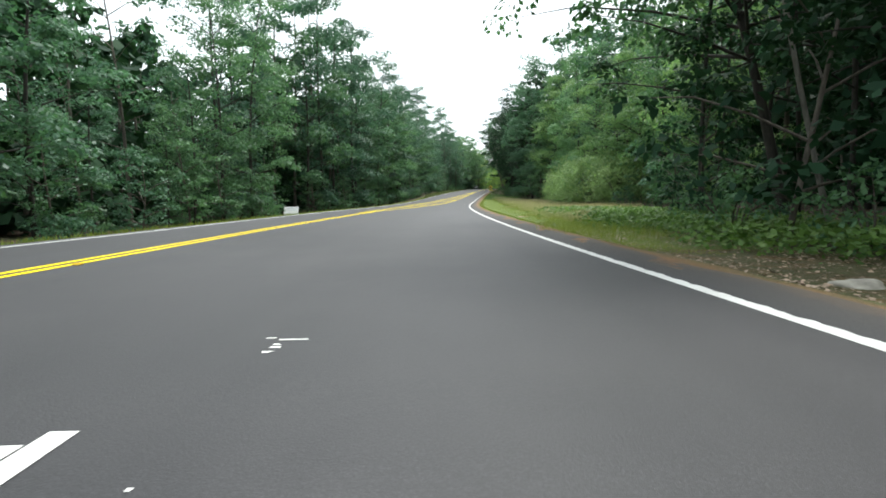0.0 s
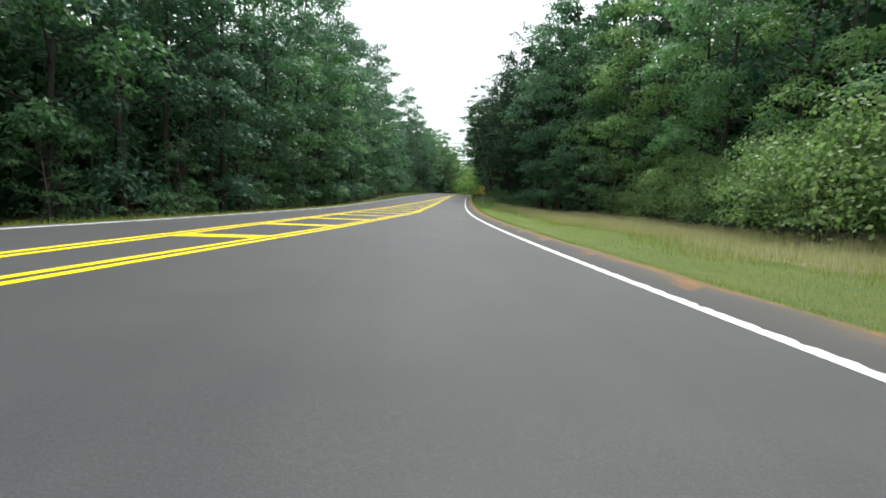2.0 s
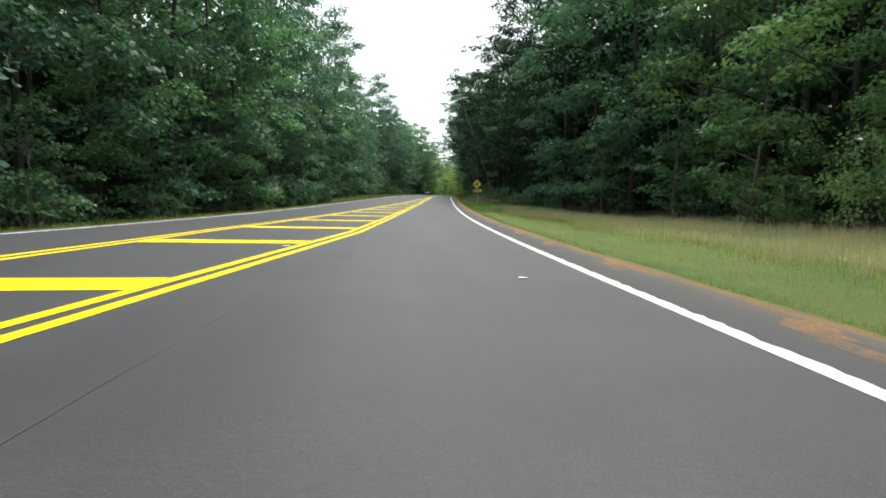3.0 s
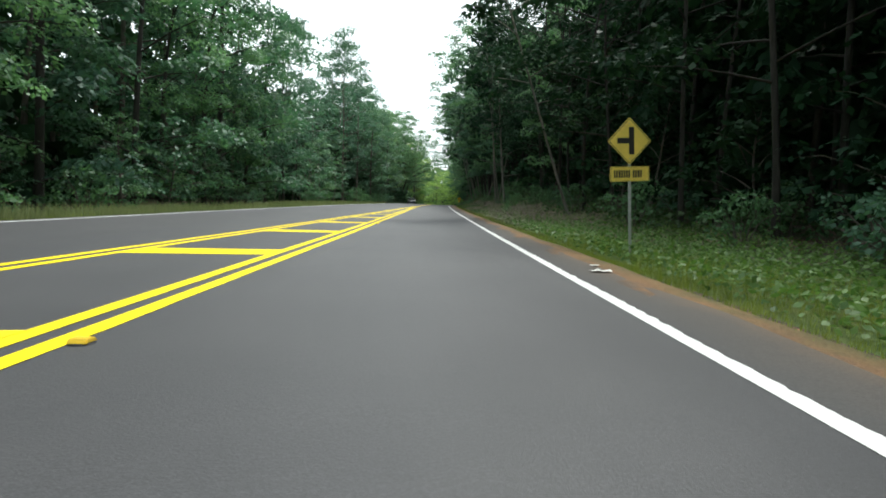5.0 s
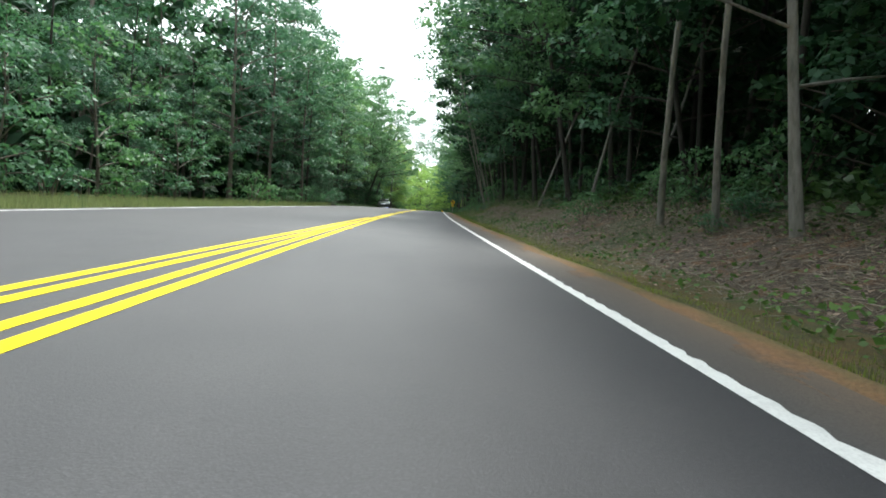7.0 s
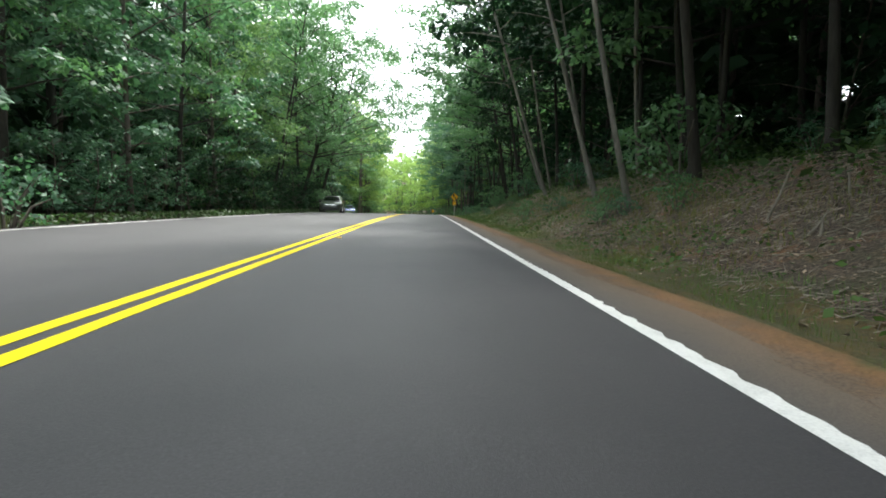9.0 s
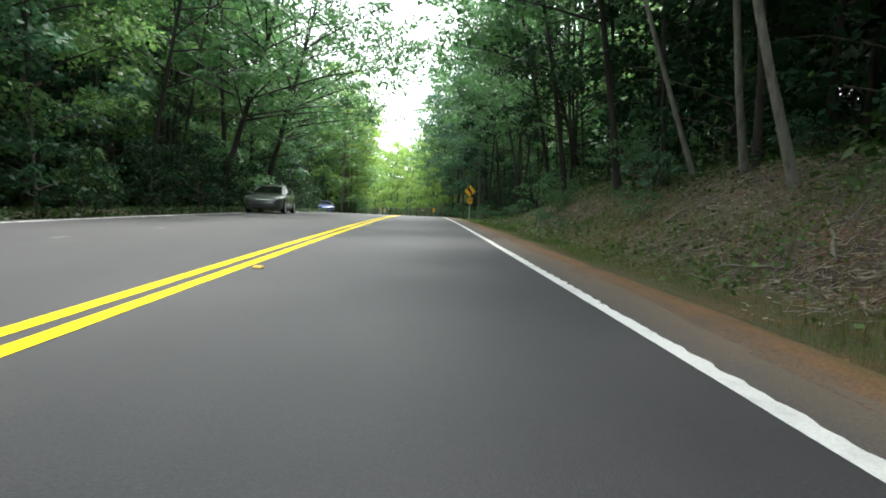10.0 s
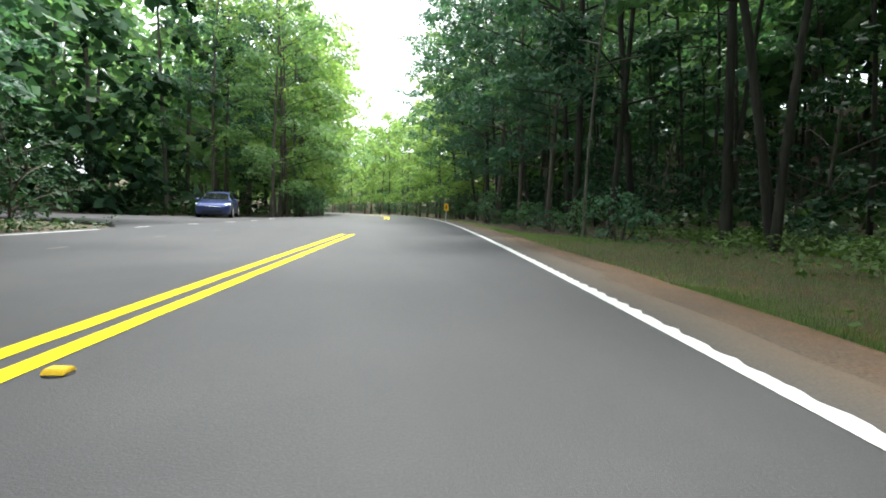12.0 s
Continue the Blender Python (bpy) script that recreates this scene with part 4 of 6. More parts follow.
# slender pale trunks on and above the right-hand bank: distance along, to the right, scale, turn
for s, r, k, a in ((117.3, 5.95, 1.0, 10), (141.4, 4.7, 0.95, 52), (138.9, 4.7, 0.85, 48), (158.4, 4.8, 1.0, 140), (147.5, 6.4, 0.85, 200), (188.1, 5.9, 0.9, 15),
                   (178.9, 4.1, 1.0, 10), (184.1, 4.9, 1.1, -10), (185.5, 7.0, 1.1, 40), (192.7, 5.1, 1.1, 0), (195.9, 6.1, 1.0, 30), (198.0, 6.0, 0.9, -10), (-3.5, 7.3, 0.9, 10), (152, 6, 0.9, 100), (236, 4.2, 0.7, 60)):
    plant(T_PALE, s, -r, k, a, rng=rng)
for s, o, k in ((33.5, -11.0, 1.05), (36.8, -12.4, 1.2), (40.2, -11.6, 1.15), (43.6, -11.0, 1.0), (46.8, -12.0, 1.0), (29.8, -12.6, 0.95), (52.5, -12.6, 0.9), (57.5, -12.8, 0.95), (62.5, -12.8, 0.8), (68, -12.2, 0.5)):
    plant(BUSH, s, o, k, rng=rng)
for k in range(34):          # low green shrubs scattered over the bank
    s = rng.uniform(118, 214)
    plant(rng.choice(SHRUB[:2]), s, -rng.uniform(2.6, 6.4), rng.uniform(0.25, 0.6), rng=rng)
for s, o, k in ((122.5, -5.9, 0.55), (125.5, -6.2, 0.65), (128.0, -5.6, 0.45)):
    plant(SHRUB[0], s, o, k, rng=rng)
for s, o, k in ((128.0, -5.8, 0.85), (130.4, -4.6, 0.55), (131.8, -5.1, 0.6), (126.5, -3.6, 0.35), (145.5, -6.1, 0.6)):
    plant(SHRUB[2], s, o, k, rng=rng)
for k in range(26):          # undergrowth that closes the far bend
    s = 268 + 3.0 * k + rng.uniform(-0.6, 0.6)
    for front, side in ((right_front, -1), (left_front, 1)):
        plant(rng.choice(T_UNDER), s, front(s) + side * rng.uniform(-0.4, 2.0), rng.uniform(0.5, 0.95), rng=rng)
plant(T_STOUT, 136.9, -4.9, 0.8, 10, rng=rng)
for k in range(28):
    s = rng.uniform(222, 268)
    plant(rng.choice(T_GLOOM), s, rng.uniform(19, 34) if abs(s - 244) > 8 else rng.uniform(30, 44), rng.uniform(0.6, 1.0), rng=rng)
# inner trees in shade-dark leaf colour deepen the wood's gloom
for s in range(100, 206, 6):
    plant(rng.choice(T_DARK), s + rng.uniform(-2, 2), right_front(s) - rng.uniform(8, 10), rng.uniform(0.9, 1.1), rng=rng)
# more trees in sunlit leaf colour beyond the side road
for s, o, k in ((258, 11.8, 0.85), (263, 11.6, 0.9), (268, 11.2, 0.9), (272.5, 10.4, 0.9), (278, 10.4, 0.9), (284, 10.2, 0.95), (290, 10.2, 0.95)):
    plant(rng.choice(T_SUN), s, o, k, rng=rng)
for k in range(46):
    s = rng.uniform(207, 290)
    plant(rng.choice(T_GLOOM), s, right_front(s) - rng.uniform(2.5, 12), rng.uniform(0.45, 0.8), rng=rng)
for k in range(26):          # shaded thicket along the far edge line
    s = 182 + 2.05 * k + rng.uniform(-0.6, 0.6)
    plant(rng.choice(T_GLOOM if s > 190 else T_UNDER), s, rng.uniform(11.6, 13.4), rng.uniform(0.4, 0.68), rng=rng)
for k in range(9):
    s = 208 + 3.3 * k
    plant(rng.choice(T_POLE), s, left_front(s) + rng.uniform(3.5, 6), rng.uniform(0.85, 1.05), rng=rng)
for k in range(12):
    s = 163 + 6 * k + rng.uniform(-1.5, 1.5)
    o = left_front(s) + rng.uniform(7.5, 9.5)
    plant(rng.choice(T_MID), s, o, low_wood(s, o) * rng.uniform(0.9, 1.1), rng=rng)
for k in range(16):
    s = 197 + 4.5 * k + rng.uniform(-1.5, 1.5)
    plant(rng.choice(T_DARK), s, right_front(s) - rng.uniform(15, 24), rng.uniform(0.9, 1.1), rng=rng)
# open wood of tall poles beyond the bank
for k in range(50):
    s = rng.uniform(217, 292)
    plant(rng.choice(T_POLE), s, right_front(s) - rng.uniform(3, 26), rng.uniform(0.85, 1.1), rng=rng)
for k in range(32):
    s = rng.uniform(208, 285)
    plant(T_SLIM, s, right_front(s) - rng.uniform(0.5, 16), rng.uniform(0.7, 1.3), rng=rng)
for s, o, k in ((224.0, -9.8, 1.1), (233.5, -7.4, 1.05)):
    plant(T_POLE[2], s, o, k, rng=rng)
plant(T_BANK[1], 5.5, -8.6, 1.1, 40, rng=rng)
for s, o, k in ((128, -8.6, 0.8), (137, -8.8, 0.85), (147, -7.8, 0.95), (153, -7.4, 1.05), (160, -7.4, 1.0), (168, -7.2, 1.1), (175, -7.0, 1.05), (183, -7.4, 1.0)):
    plant(rng.choice(T_DRAPE), s, o, k, math.degrees(heading(s)) + 180 + rng.uniform(-25, 25), rng=rng)
for s, o, k in ((155, -5.8, 1.05), (163, -5.6, 1.1), (171, -5.6, 1.1), (179, -5.6, 1.1), (202, -5.2, 1.0), (209.5, -5.4, 1.05), (216, -6.4, 1.1), (231, -7.4, 1.05), (238, -6.6, 1.0), (245, -6.2, 1.0), (252, -5.8, 0.95), (260, -5.4, 0.95), (268, -5.2, 0.95), (277, -5.2, 0.9)):
    plant(rng.choice(T_OVER), s, o, k, math.degrees(heading(s)) + 180 + rng.uniform(-20, 20), rng=rng)
for s, o, k in ((213.0, 12.6, 1.1), (219.5, 12.2, 1.15), (226.0, 14.2, 1.0)):
    plant(T_REACH, s, o, k, math.degrees(heading(s)) + rng.uniform(-20, 20), rng=rng)
plant(T_REACH, 218.0, -9.2, 1.0, math.degrees(heading(218)) + 185, rng=rng)
plant(T_REACH, 0.6, -8.6, 1.05, math.degrees(heading(4)) + 175, rng=rng)
plant(T_EDGE[3], 186.0, 19.5, 1.12, 30, rng=rng)
plant(T_EDGE[3], 189.5, 17.5, 0.95, 130, rng=rng)
plant(T_EDGE[3], 201.0, 15.5, 0.74, 210, rng=rng)


# ---- grass blades, weeds and litter ----
def blades(name, seed, n, region, height, width, material, label, bend=0.4):
    """Single grass blades: region(rng, n) gives s and o; joined as stuff."""
    r = np.random.RandomState(seed)
    s, o = region(r, n)
    x, y, z = along(s, o)
    z = z + ground_rise(s, o)
    h = height * r.uniform(0.5, 1.25, n)
    a = r.uniform(0, 6.283, n)
    w = width * r.uniform(0.7, 1.3, n)
    lean = bend * h * r.uniform(0.2, 1, n)
    c = r.uniform(0, 6.283, n)
    p0 = np.stack([x - w * np.cos(a), y - w * np.sin(a), z - 0.02], 1)
    p1 = np.stack([x + w * np.cos(a), y + w * np.sin(a), z - 0.02], 1)
    p2 = np.stack([x + lean * np.cos(c), y + lean * np.sin(c), z + h], 1)
    v = np.stack([p0, p1, p2], 1).reshape(-1, 3)
    ob = new(name, fast_mesh(name, v, np.arange(3 * n).reshape(-1, 3), material))
    return tagged(ob, label, "grass", kind="stuff")


def right_band(s0, s1, near, far):
    def region(r, n):
        s = r.uniform(s0, s1, n)
        a, b = near(s), far(s)
        return s, -(a + (b - a) * r.uniform(0, 1, n))
    return region


def tall_far(s): return np.interp(s, [-12, 6, 10, 22, 70, 84, 92, 102], [3.0, 4, 6.5, 12, 11.5, 6.5, 3.6, 3.0])
def tall_near(s): return np.interp(s, [-12, 0, 10, 30, 72, 90, 102], [1.8, 2.4, 3.8, 5.2, 5.2, 3.6, 2.4]) + 0.5 * np.sin(s * 0.45) + 0.3 * np.sin(s * 1.3)


def thinned(region):
    """Keeps a band's places in uneven drifts."""
    def drifts(r, n):
        s, o = region(r, 3 * n)
        d = 0.5 + 0.5 * np.sin(s * 0.37 + 2.0 * np.sin(o * 0.5)) * np.sin(o * 0.8 + s * 0.21) + 0.3 * np.sin(s * 1.9 + o * 1.3)
        keep = np.where(r.uniform(0.1, 1.1, 3 * n) < 0.25 + 0.75 * d)[0][:n]
        keep = np.r_[keep, np.arange(n - len(keep))]
        return s[keep], o[keep]
    return drifts


GREEN_BLADE = leaf_material("grass_green", (0.12, 0.175, 0.022), (0.33, 0.37, 0.07), 0.3)
OLIVE_BLADE = leaf_material("grass_olive", (0.05, 0.075, 0.018), (0.2, 0.2, 0.06), 0.3)
STRAW_BLADE = leaf_material("grass_straw", (0.24, 0.22, 0.12), (0.6, 0.53, 0.36), 0.3)
WEED_LEAF = leaf_material("weed_leaf", (0.045, 0.095, 0.026), (0.14, 0.23, 0.06), 0.3)
WEED_GREEN = leaf_material("grass_shaded", (0.1, 0.17, 0.05), (0.27, 0.37, 0.13), 0.3)
BRIGHT_WEED = leaf_material("weed_bright", (0.07, 0.14, 0.035), (0.2, 0.32, 0.085), 0.35)
blades("short_grass", 1, 110000, right_band(-7, 104, lambda s: 1.0 + 0.1 * np.sin(s * 2.1) + 0.08 * np.sin(s * 5.3), lambda s: tall_near(s) + 0.8), 0.075, 0.005, GREEN_BLADE, "short green mown grass beside the asphalt")
blades("tall_grass", 2, 66000, thinned(right_band(5, 90, lambda s: tall_near(s) - 0.5 + 0.5 * np.sin(s * 2.3), tall_far)), 0.46, 0.005, STRAW_BLADE, "tall straw-coloured grass gone to seed", 0.5)
blades("tall_green_grass", 3, 24000, right_band(-4, 104, lambda s: tall_near(s) - 1.3, lambda s: np.minimum(tall_far(s) + 0.3, tall_near(s) + 4.0)), 0.3, 0.005, GREEN_BLADE, "tall green grass under the straw-coloured heads", 0.5)
blades("bank_grass", 4, 26000, thinned(right_band(100, 218, lambda s: 1.1 + 0.2 * sm(165, 190, s) + 0.12 * np.sin(s * 0.9), lambda s: 1.9 + 0.2 * sm(165, 190, s) + 0.35 * np.sin(s * 0.5) + 0.3 * np.sin(s * 1.7))), 0.085, 0.005, OLIVE_BLADE, "ragged olive grass at the foot of the bank")
blades("fringe_grass", 8, 22000, right_band(96, 168, lambda s: 1.1 + 0.12 * np.sin(s * 0.9) + 0.1 * np.sin(s * 2.7), lambda s: 1.85 + 0.3 * np.sin(s * 0.5) + 0.2 * np.sin(s * 1.9)), 0.075, 0.005, GREEN_BLADE, "bright green grass fringe along the pine straw")
blades("bank_tufts", 9, 14000, thinned(right_band(172, 216, lambda s: 1.7 + 0.2 * np.sin(s), lambda s: 5.2 + 0.6 * np.sin(s * 0.6))), 0.16, 0.009, OLIVE_BLADE, "thin olive grass tufts over the bank")
blades("foot_tufts", 10, 16000, thinned(right_band(165, 214, lambda s: 1.45 + 0.2 * np.sin(s * 1.1), lambda s: 2.3 + 0.3 * np.sin(s * 0.6))), 0.1, 0.006, WEED_LEAF, "green tufts at the foot of the bank")
blades("slope_foot_grass", 20, 26000, right_band(206, 224, lambda s: 1.2 + 0.12 * np.sin(s * 1.3), lambda s: 2.4 + 0.3 * np.sin(s * 0.8) + 0.2 * np.sin(s * 2.1)), 0.065, 0.006, WEED_GREEN, "green grass band between the soil and the litter slope")
blades("layby_grass", 5, 22000, right_band(213, 240, lambda s: 1.3 + 0.2 * np.sin(s), lambda s: np.interp(s, [213, 217, 221, 229, 234, 240], [1.5, 1.9, 8.5, 8.5, 4, 2.2])), 0.1, 0.008, WEED_GREEN, "olive-green grass clearing below the wood")


def left_band(r, n):
    s = r.uniform(100, 178, n)
    return s, off_edge(s) + 0.6 + np.interp(s, [100, 125, 168, 178], [1.2, 4.2, 5.0, 1.0]) * r.uniform(0, 1, n)


blades("left_tall_grass", 6, 30000, thinned(left_band), 0.42, 0.008, leaf_material("grass_mixed", (0.075, 0.12, 0.045), (0.3, 0.31, 0.17), 0.3), "tall yellow-green grass along the far lane", 0.5)
blades("left_short_grass", 7, 16000, lambda r, n: (lambda s: (s, off_edge(s) + 0.45 + 1.5 * r.uniform(0, 1, n)))(r.uniform(-15, 105, n)), 0.16, 0.008, GREEN_BLADE, "thin strip of grass along the far lane")


def leaf_cover(name, seed, n, region, size, lift, material, label, cat, flat=False):
    """Small leaves lying or growing close to the ground."""
    r = np.random.RandomState(seed)
    s, o = region(r, n)
    x, y, z = along(s, o)
    z = z + ground_rise(s, o) + lift * r.uniform(0.1, 1, n)
    nrm = r.normal(0, 0.22 if flat else 0.5, (n, 3)) + (0, 0, 1)
    nrm /= np.linalg.norm(nrm, axis=1)[:, None]
    a = r.normal(0, 1, (n, 3))
    a -= nrm * (a * nrm).sum(1)[:, None]
    a /= np.linalg.norm(a, axis=1)[:, None]
    b = np.cross(nrm, a)
    k = size * r.uniform(0.6, 1.4, (n, 1))
    p = np.stack([x, y, z], 1)
    v = np.stack([p - a * k * 0.5, p + b * k * 0.34, p + a * k * 0.5, p - b * k * 0.34], 1).reshape(-1, 3)
    ob = new(name, fast_mesh(name, v, np.arange(4 * n).reshape(-1, 4), material))
    return tagged(ob, label, cat, kind="stuff")


def clumped(s0, s1, o0, o1, density):
    """Draws places in a band, kept where density(s, o) beats chance."""
    def region(r, n):
        ss, oo = np.empty(0), np.empty(0)
        while len(ss) < n:
            s, o = r.uniform(s0, s1, 4 * n), r.uniform(o0, o1, 4 * n)
            keep = r.uniform(0, 1, 4 * n) < density(s, o)
            ss, oo = np.r_[ss, s[keep]], np.r_[oo, o[keep]]
        return ss[:n], oo[:n]
    return region


def patchy(s, o):
    return np.clip(0.5 + 0.5 * np.sin(s * 0.55 + 1.7 * np.sin(o * 0.9)) * np.sin(o * 1.1 + 0.31 * s) + 0.25 * np.sin(s * 2.3 + o), 0, 1) ** 2


leaf_cover("bank_weeds", 11, 30000, clumped(84, 135, -8.0, -1.5, lambda s, o: np.clip(1.3 - sm(100, 118, s) * 1.2 + 0.1 * patchy(s, o), 0, 1)), 0.085, 0.3, BRIGHT_WEED, "low broad-leaved weeds under the trees", "weeds")
leaf_cover("bank_ivy", 12, 34000, clumped(130, 222, -8.5, -1.6, lambda s, o: patchy(s, o) * (0.25 + 0.9 * sm(186, 200, s) - 0.95 * sm(205, 211, s)) + 0.45 * (o < -4.5) + 0.8 * (o > -3.4) * patchy(s * 0.8, o)), 0.085, 0.2, WEED_LEAF, "patches of low green creepers on the bank", "weeds")
leaf_cover("clearing_weeds", 13, 20000, clumped(212, 238, -11, -2.2, lambda s, o: 0.3 * patchy(s * 1.5, o) * sm(217, 221, s) * sm(3, 6, -o) + 0.6 * sm(6, 8.5, -o)), 0.12, 0.45, WEED_LEAF, "leafy weeds at the back of the grass clearing", "weeds")
leaf_cover("verge_weeds", 14, 24000, clumped(-14, 18, -9, -2.4, lambda s, o: sm(2.6, 4.6, -o + 0.6 * np.sin(s * 0.8)) * (1 - sm(8, 18, s))), 0.13, 0.5, BRIGHT_WEED, "leafy weeds at the dark wood's edge", "weeds")
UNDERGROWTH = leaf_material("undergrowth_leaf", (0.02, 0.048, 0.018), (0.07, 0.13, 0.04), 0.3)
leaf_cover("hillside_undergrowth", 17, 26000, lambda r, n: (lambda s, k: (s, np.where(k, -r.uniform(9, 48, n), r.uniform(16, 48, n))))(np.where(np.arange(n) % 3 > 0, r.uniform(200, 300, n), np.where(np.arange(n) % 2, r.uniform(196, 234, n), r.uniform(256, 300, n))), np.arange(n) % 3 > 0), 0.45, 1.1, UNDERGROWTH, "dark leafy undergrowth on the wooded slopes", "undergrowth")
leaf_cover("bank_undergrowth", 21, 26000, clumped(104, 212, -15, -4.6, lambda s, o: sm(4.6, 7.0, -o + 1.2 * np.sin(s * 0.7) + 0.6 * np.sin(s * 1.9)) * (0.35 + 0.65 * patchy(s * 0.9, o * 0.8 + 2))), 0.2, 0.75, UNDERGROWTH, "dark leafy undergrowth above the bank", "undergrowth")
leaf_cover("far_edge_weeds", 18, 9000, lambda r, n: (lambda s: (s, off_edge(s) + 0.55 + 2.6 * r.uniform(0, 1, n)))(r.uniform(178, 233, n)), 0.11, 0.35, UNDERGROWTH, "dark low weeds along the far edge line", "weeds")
DRY_LEAF = leaf_material("dry_leaf", (0.025, 0.017, 0.013), (0.5, 0.37, 0.27), 0.05)
leaf_cover("wood_edge_litter", 19, 9000, clumped(-20, 0, -4.5, -1.2, lambda s, o: 0.2 + 0.8 * (1 - patchy(s, o))), 0.06, 0.045, DRY_LEAF, "brown fallen leaves at the dark wood's edge", "leaf litter", True)
leaf_cover("slope_litter", 22, 14000, clumped(205, 219.5, -8, -2.3, lambda s, o: 0.35 + 0.65 * (1 - patchy(s, o))), 0.075, 0.05, DRY_LEAF, "pale brown fallen leaves on the end of the bank", "leaf litter", True)
leaf_cover("bank_litter", 15, 75000, clumped(104, 218, -9, -1.5, lambda s, o: 0.3 + 0.7 * (1 - patchy(s, o))), 0.062, 0.045, DRY_LEAF, "brown fallen leaves on the bank", "leaf litter", True)
STRAW = leaf_material("pine_straw", (0.18, 0.08, 0.03), (0.5, 0.24, 0.09), 0.05)
leaf_cover("edge_straw", 16, 42000, lambda r, n: (lambda s: (s, -0.94 + 0.1 * sm(85, 100, s) - 0.3 * sm(205, 214, s) - 0.06 * np.sin(s * 1.3) - 0.04 * np.sin(s * 3.7) + r.normal(0, 0.13, n)))(r.uniform(-18, 232, n)), 0.03, 0.02, STRAW, "orange pine straw gathered at the asphalt edge", "leaf litter", True)


def lying_sticks(name, seed, n, region, length, width, material, label):
    """Thin dead sticks strewn flat over the ground, joined."""
    r = np.random.RandomState(seed)
    s, o = region(r, n)
    x, y, z = along(s, o)
    a, k = r.uniform(0, 6.283, n), length * r.uniform(0.3, 1.4, n)
    # rise along the stick follows the slope across the bank
    t = np.interp(s, LINE_S, LINE_T)
    do = -(np.cos(t) * np.cos(a) + np.sin(t) * np.sin(a)) * k / 2
    z0, z1 = ground_rise(s, o - do) + 0.03, ground_rise(s, o + do) + 0.03 + r.uniform(0, 0.08, n)
    w = width * r.uniform(0.5, 1.5, n)
    c, d = np.cos(a), np.sin(a)
    p0 = np.stack([x - c * k / 2 - d * w, y - d * k / 2 + c * w, z + z0], 1)
    p1 = np.stack([x - c * k / 2 + d * w, y - d * k / 2 - c * w, z + z0], 1)
    p2 = np.stack([x + c * k / 2, y + d * k / 2, z + z1], 1)
    p3 = np.stack([x - c * k / 2, y - d * k / 2, z + z0 + 2 * w], 1)
    v = np.stack([p0, p1, p2, p3], 1).reshape(-1, 3)
    b4 = 4 * np.arange(n)[:, None]
    f = np.concatenate([b4 + (0, 1, 2), b4 + (1, 3, 2), b4 + (3, 0, 2)])
    ob = new(name, fast_mesh(name, v, f, material))
    return tagged(ob, label, "twigs", kind="stuff")


lying_sticks("bank_twigs", 21, 34000, clumped(106, 216, -8, -1.9, lambda s, o: 0.25 + 0.75 * (1 - patchy(s, o))), 0.3, 0.0055, bark_material("dead_twig", (0.13, 0.105, 0.085), (0.5, 0.44, 0.37)), "dry grey twigs strewn over the bank")


# ---- fallen branches and rocks ----
WEATHERED = bark_material("weathered_wood", (0.12, 0.1, 0.08), (0.34, 0.31, 0.27))


def fallen_branch(seed, length, r0, forks):
    g = np.random.RandomState(seed)
    v, f = [], []
    n = 6
    pts = [np.array([length * (i / (n - 1) - 0.5), 0.08 * length * math.sin(2.2 * i / n + seed) + g.normal(0, 0.02), r0 + 0.05 * abs(g.normal())]) for i in range(n)]
    tube(v, f, pts, [r0 * (1 - 0.7 * i / (n - 1)) for i in range(n)], 6)
    for k in range(forks):
        p = pts[2 + k % 3]
        d = np.array([g.uniform(0.3, 0.8), g.choice([-1, 1]) * g.uniform(0.4, 0.9), g.uniform(0.1, 0.5)]) * length * 0.28
        tube(v, f, [p, p + d * 0.5, p + d], [r0 * 0.5, r0 * 0.35, r0 * 0.15], 5)
    ob = mesh_object("fallen_branch", v, f, WEATHERED)
    return tagged(ob, "weathered grey branch lying on the leafy bank", "branch", "fallen branches")


BRANCH = [fallen_branch(1, 1.5, 0.018, 2), fallen_branch(2, 0.9, 0.013, 3), fallen_branch(3, 2.1, 0.026, 1), fallen_branch(4, 0.7, 0.01, 2)]
for k in range(46):
    proto = BRANCH[k % 4]
    s, o = rng.uniform(110, 212), -rng.uniform(2.2, 6.5)
    g = ground_at(s, o)
    slope = math.degrees(math.atan2(float(ground_rise(s, o - 0.5) - ground_rise(s, o + 0.5)), 1.0))
    m = pose(g.x, g.y, g.z - 0.005, 0, -slope, math.degrees(heading(s))) @ pose(0, 0, 0, 0, 0, rng.uniform(0, 360))
    if k < 4:
        proto.matrix_basis = m
    else:
        copy_thing(proto, m)
# leaning broken stems on the bank
for s, o, ln, tilt, turn in ((173.5, -3.8, 1.15, 58, 10), (172.2, -3.4, 0.45, 50, -30), (172.0, -3.5, 0.3, 60, 20), (172.9, -4.6, 0.5, 62, 40)):
    v, f = [], []
    tube(v, f, [np.array([0, 0, -0.15]), np.array([0.03, 0.02, ln * 0.5]), np.array([0.0, 0.05, ln])], [0.022, 0.018, 0.011], 7)
    ob = mesh_object("broken_stem", v, f, WEATHERED)
    g = ground_at(s, o)
    ob.matrix_basis = pose(g.x, g.y, g.z, 0, 90 - tilt, turn)
    tagged(ob, "pale broken stem leaning out of the bank", "branch", "broken stems")


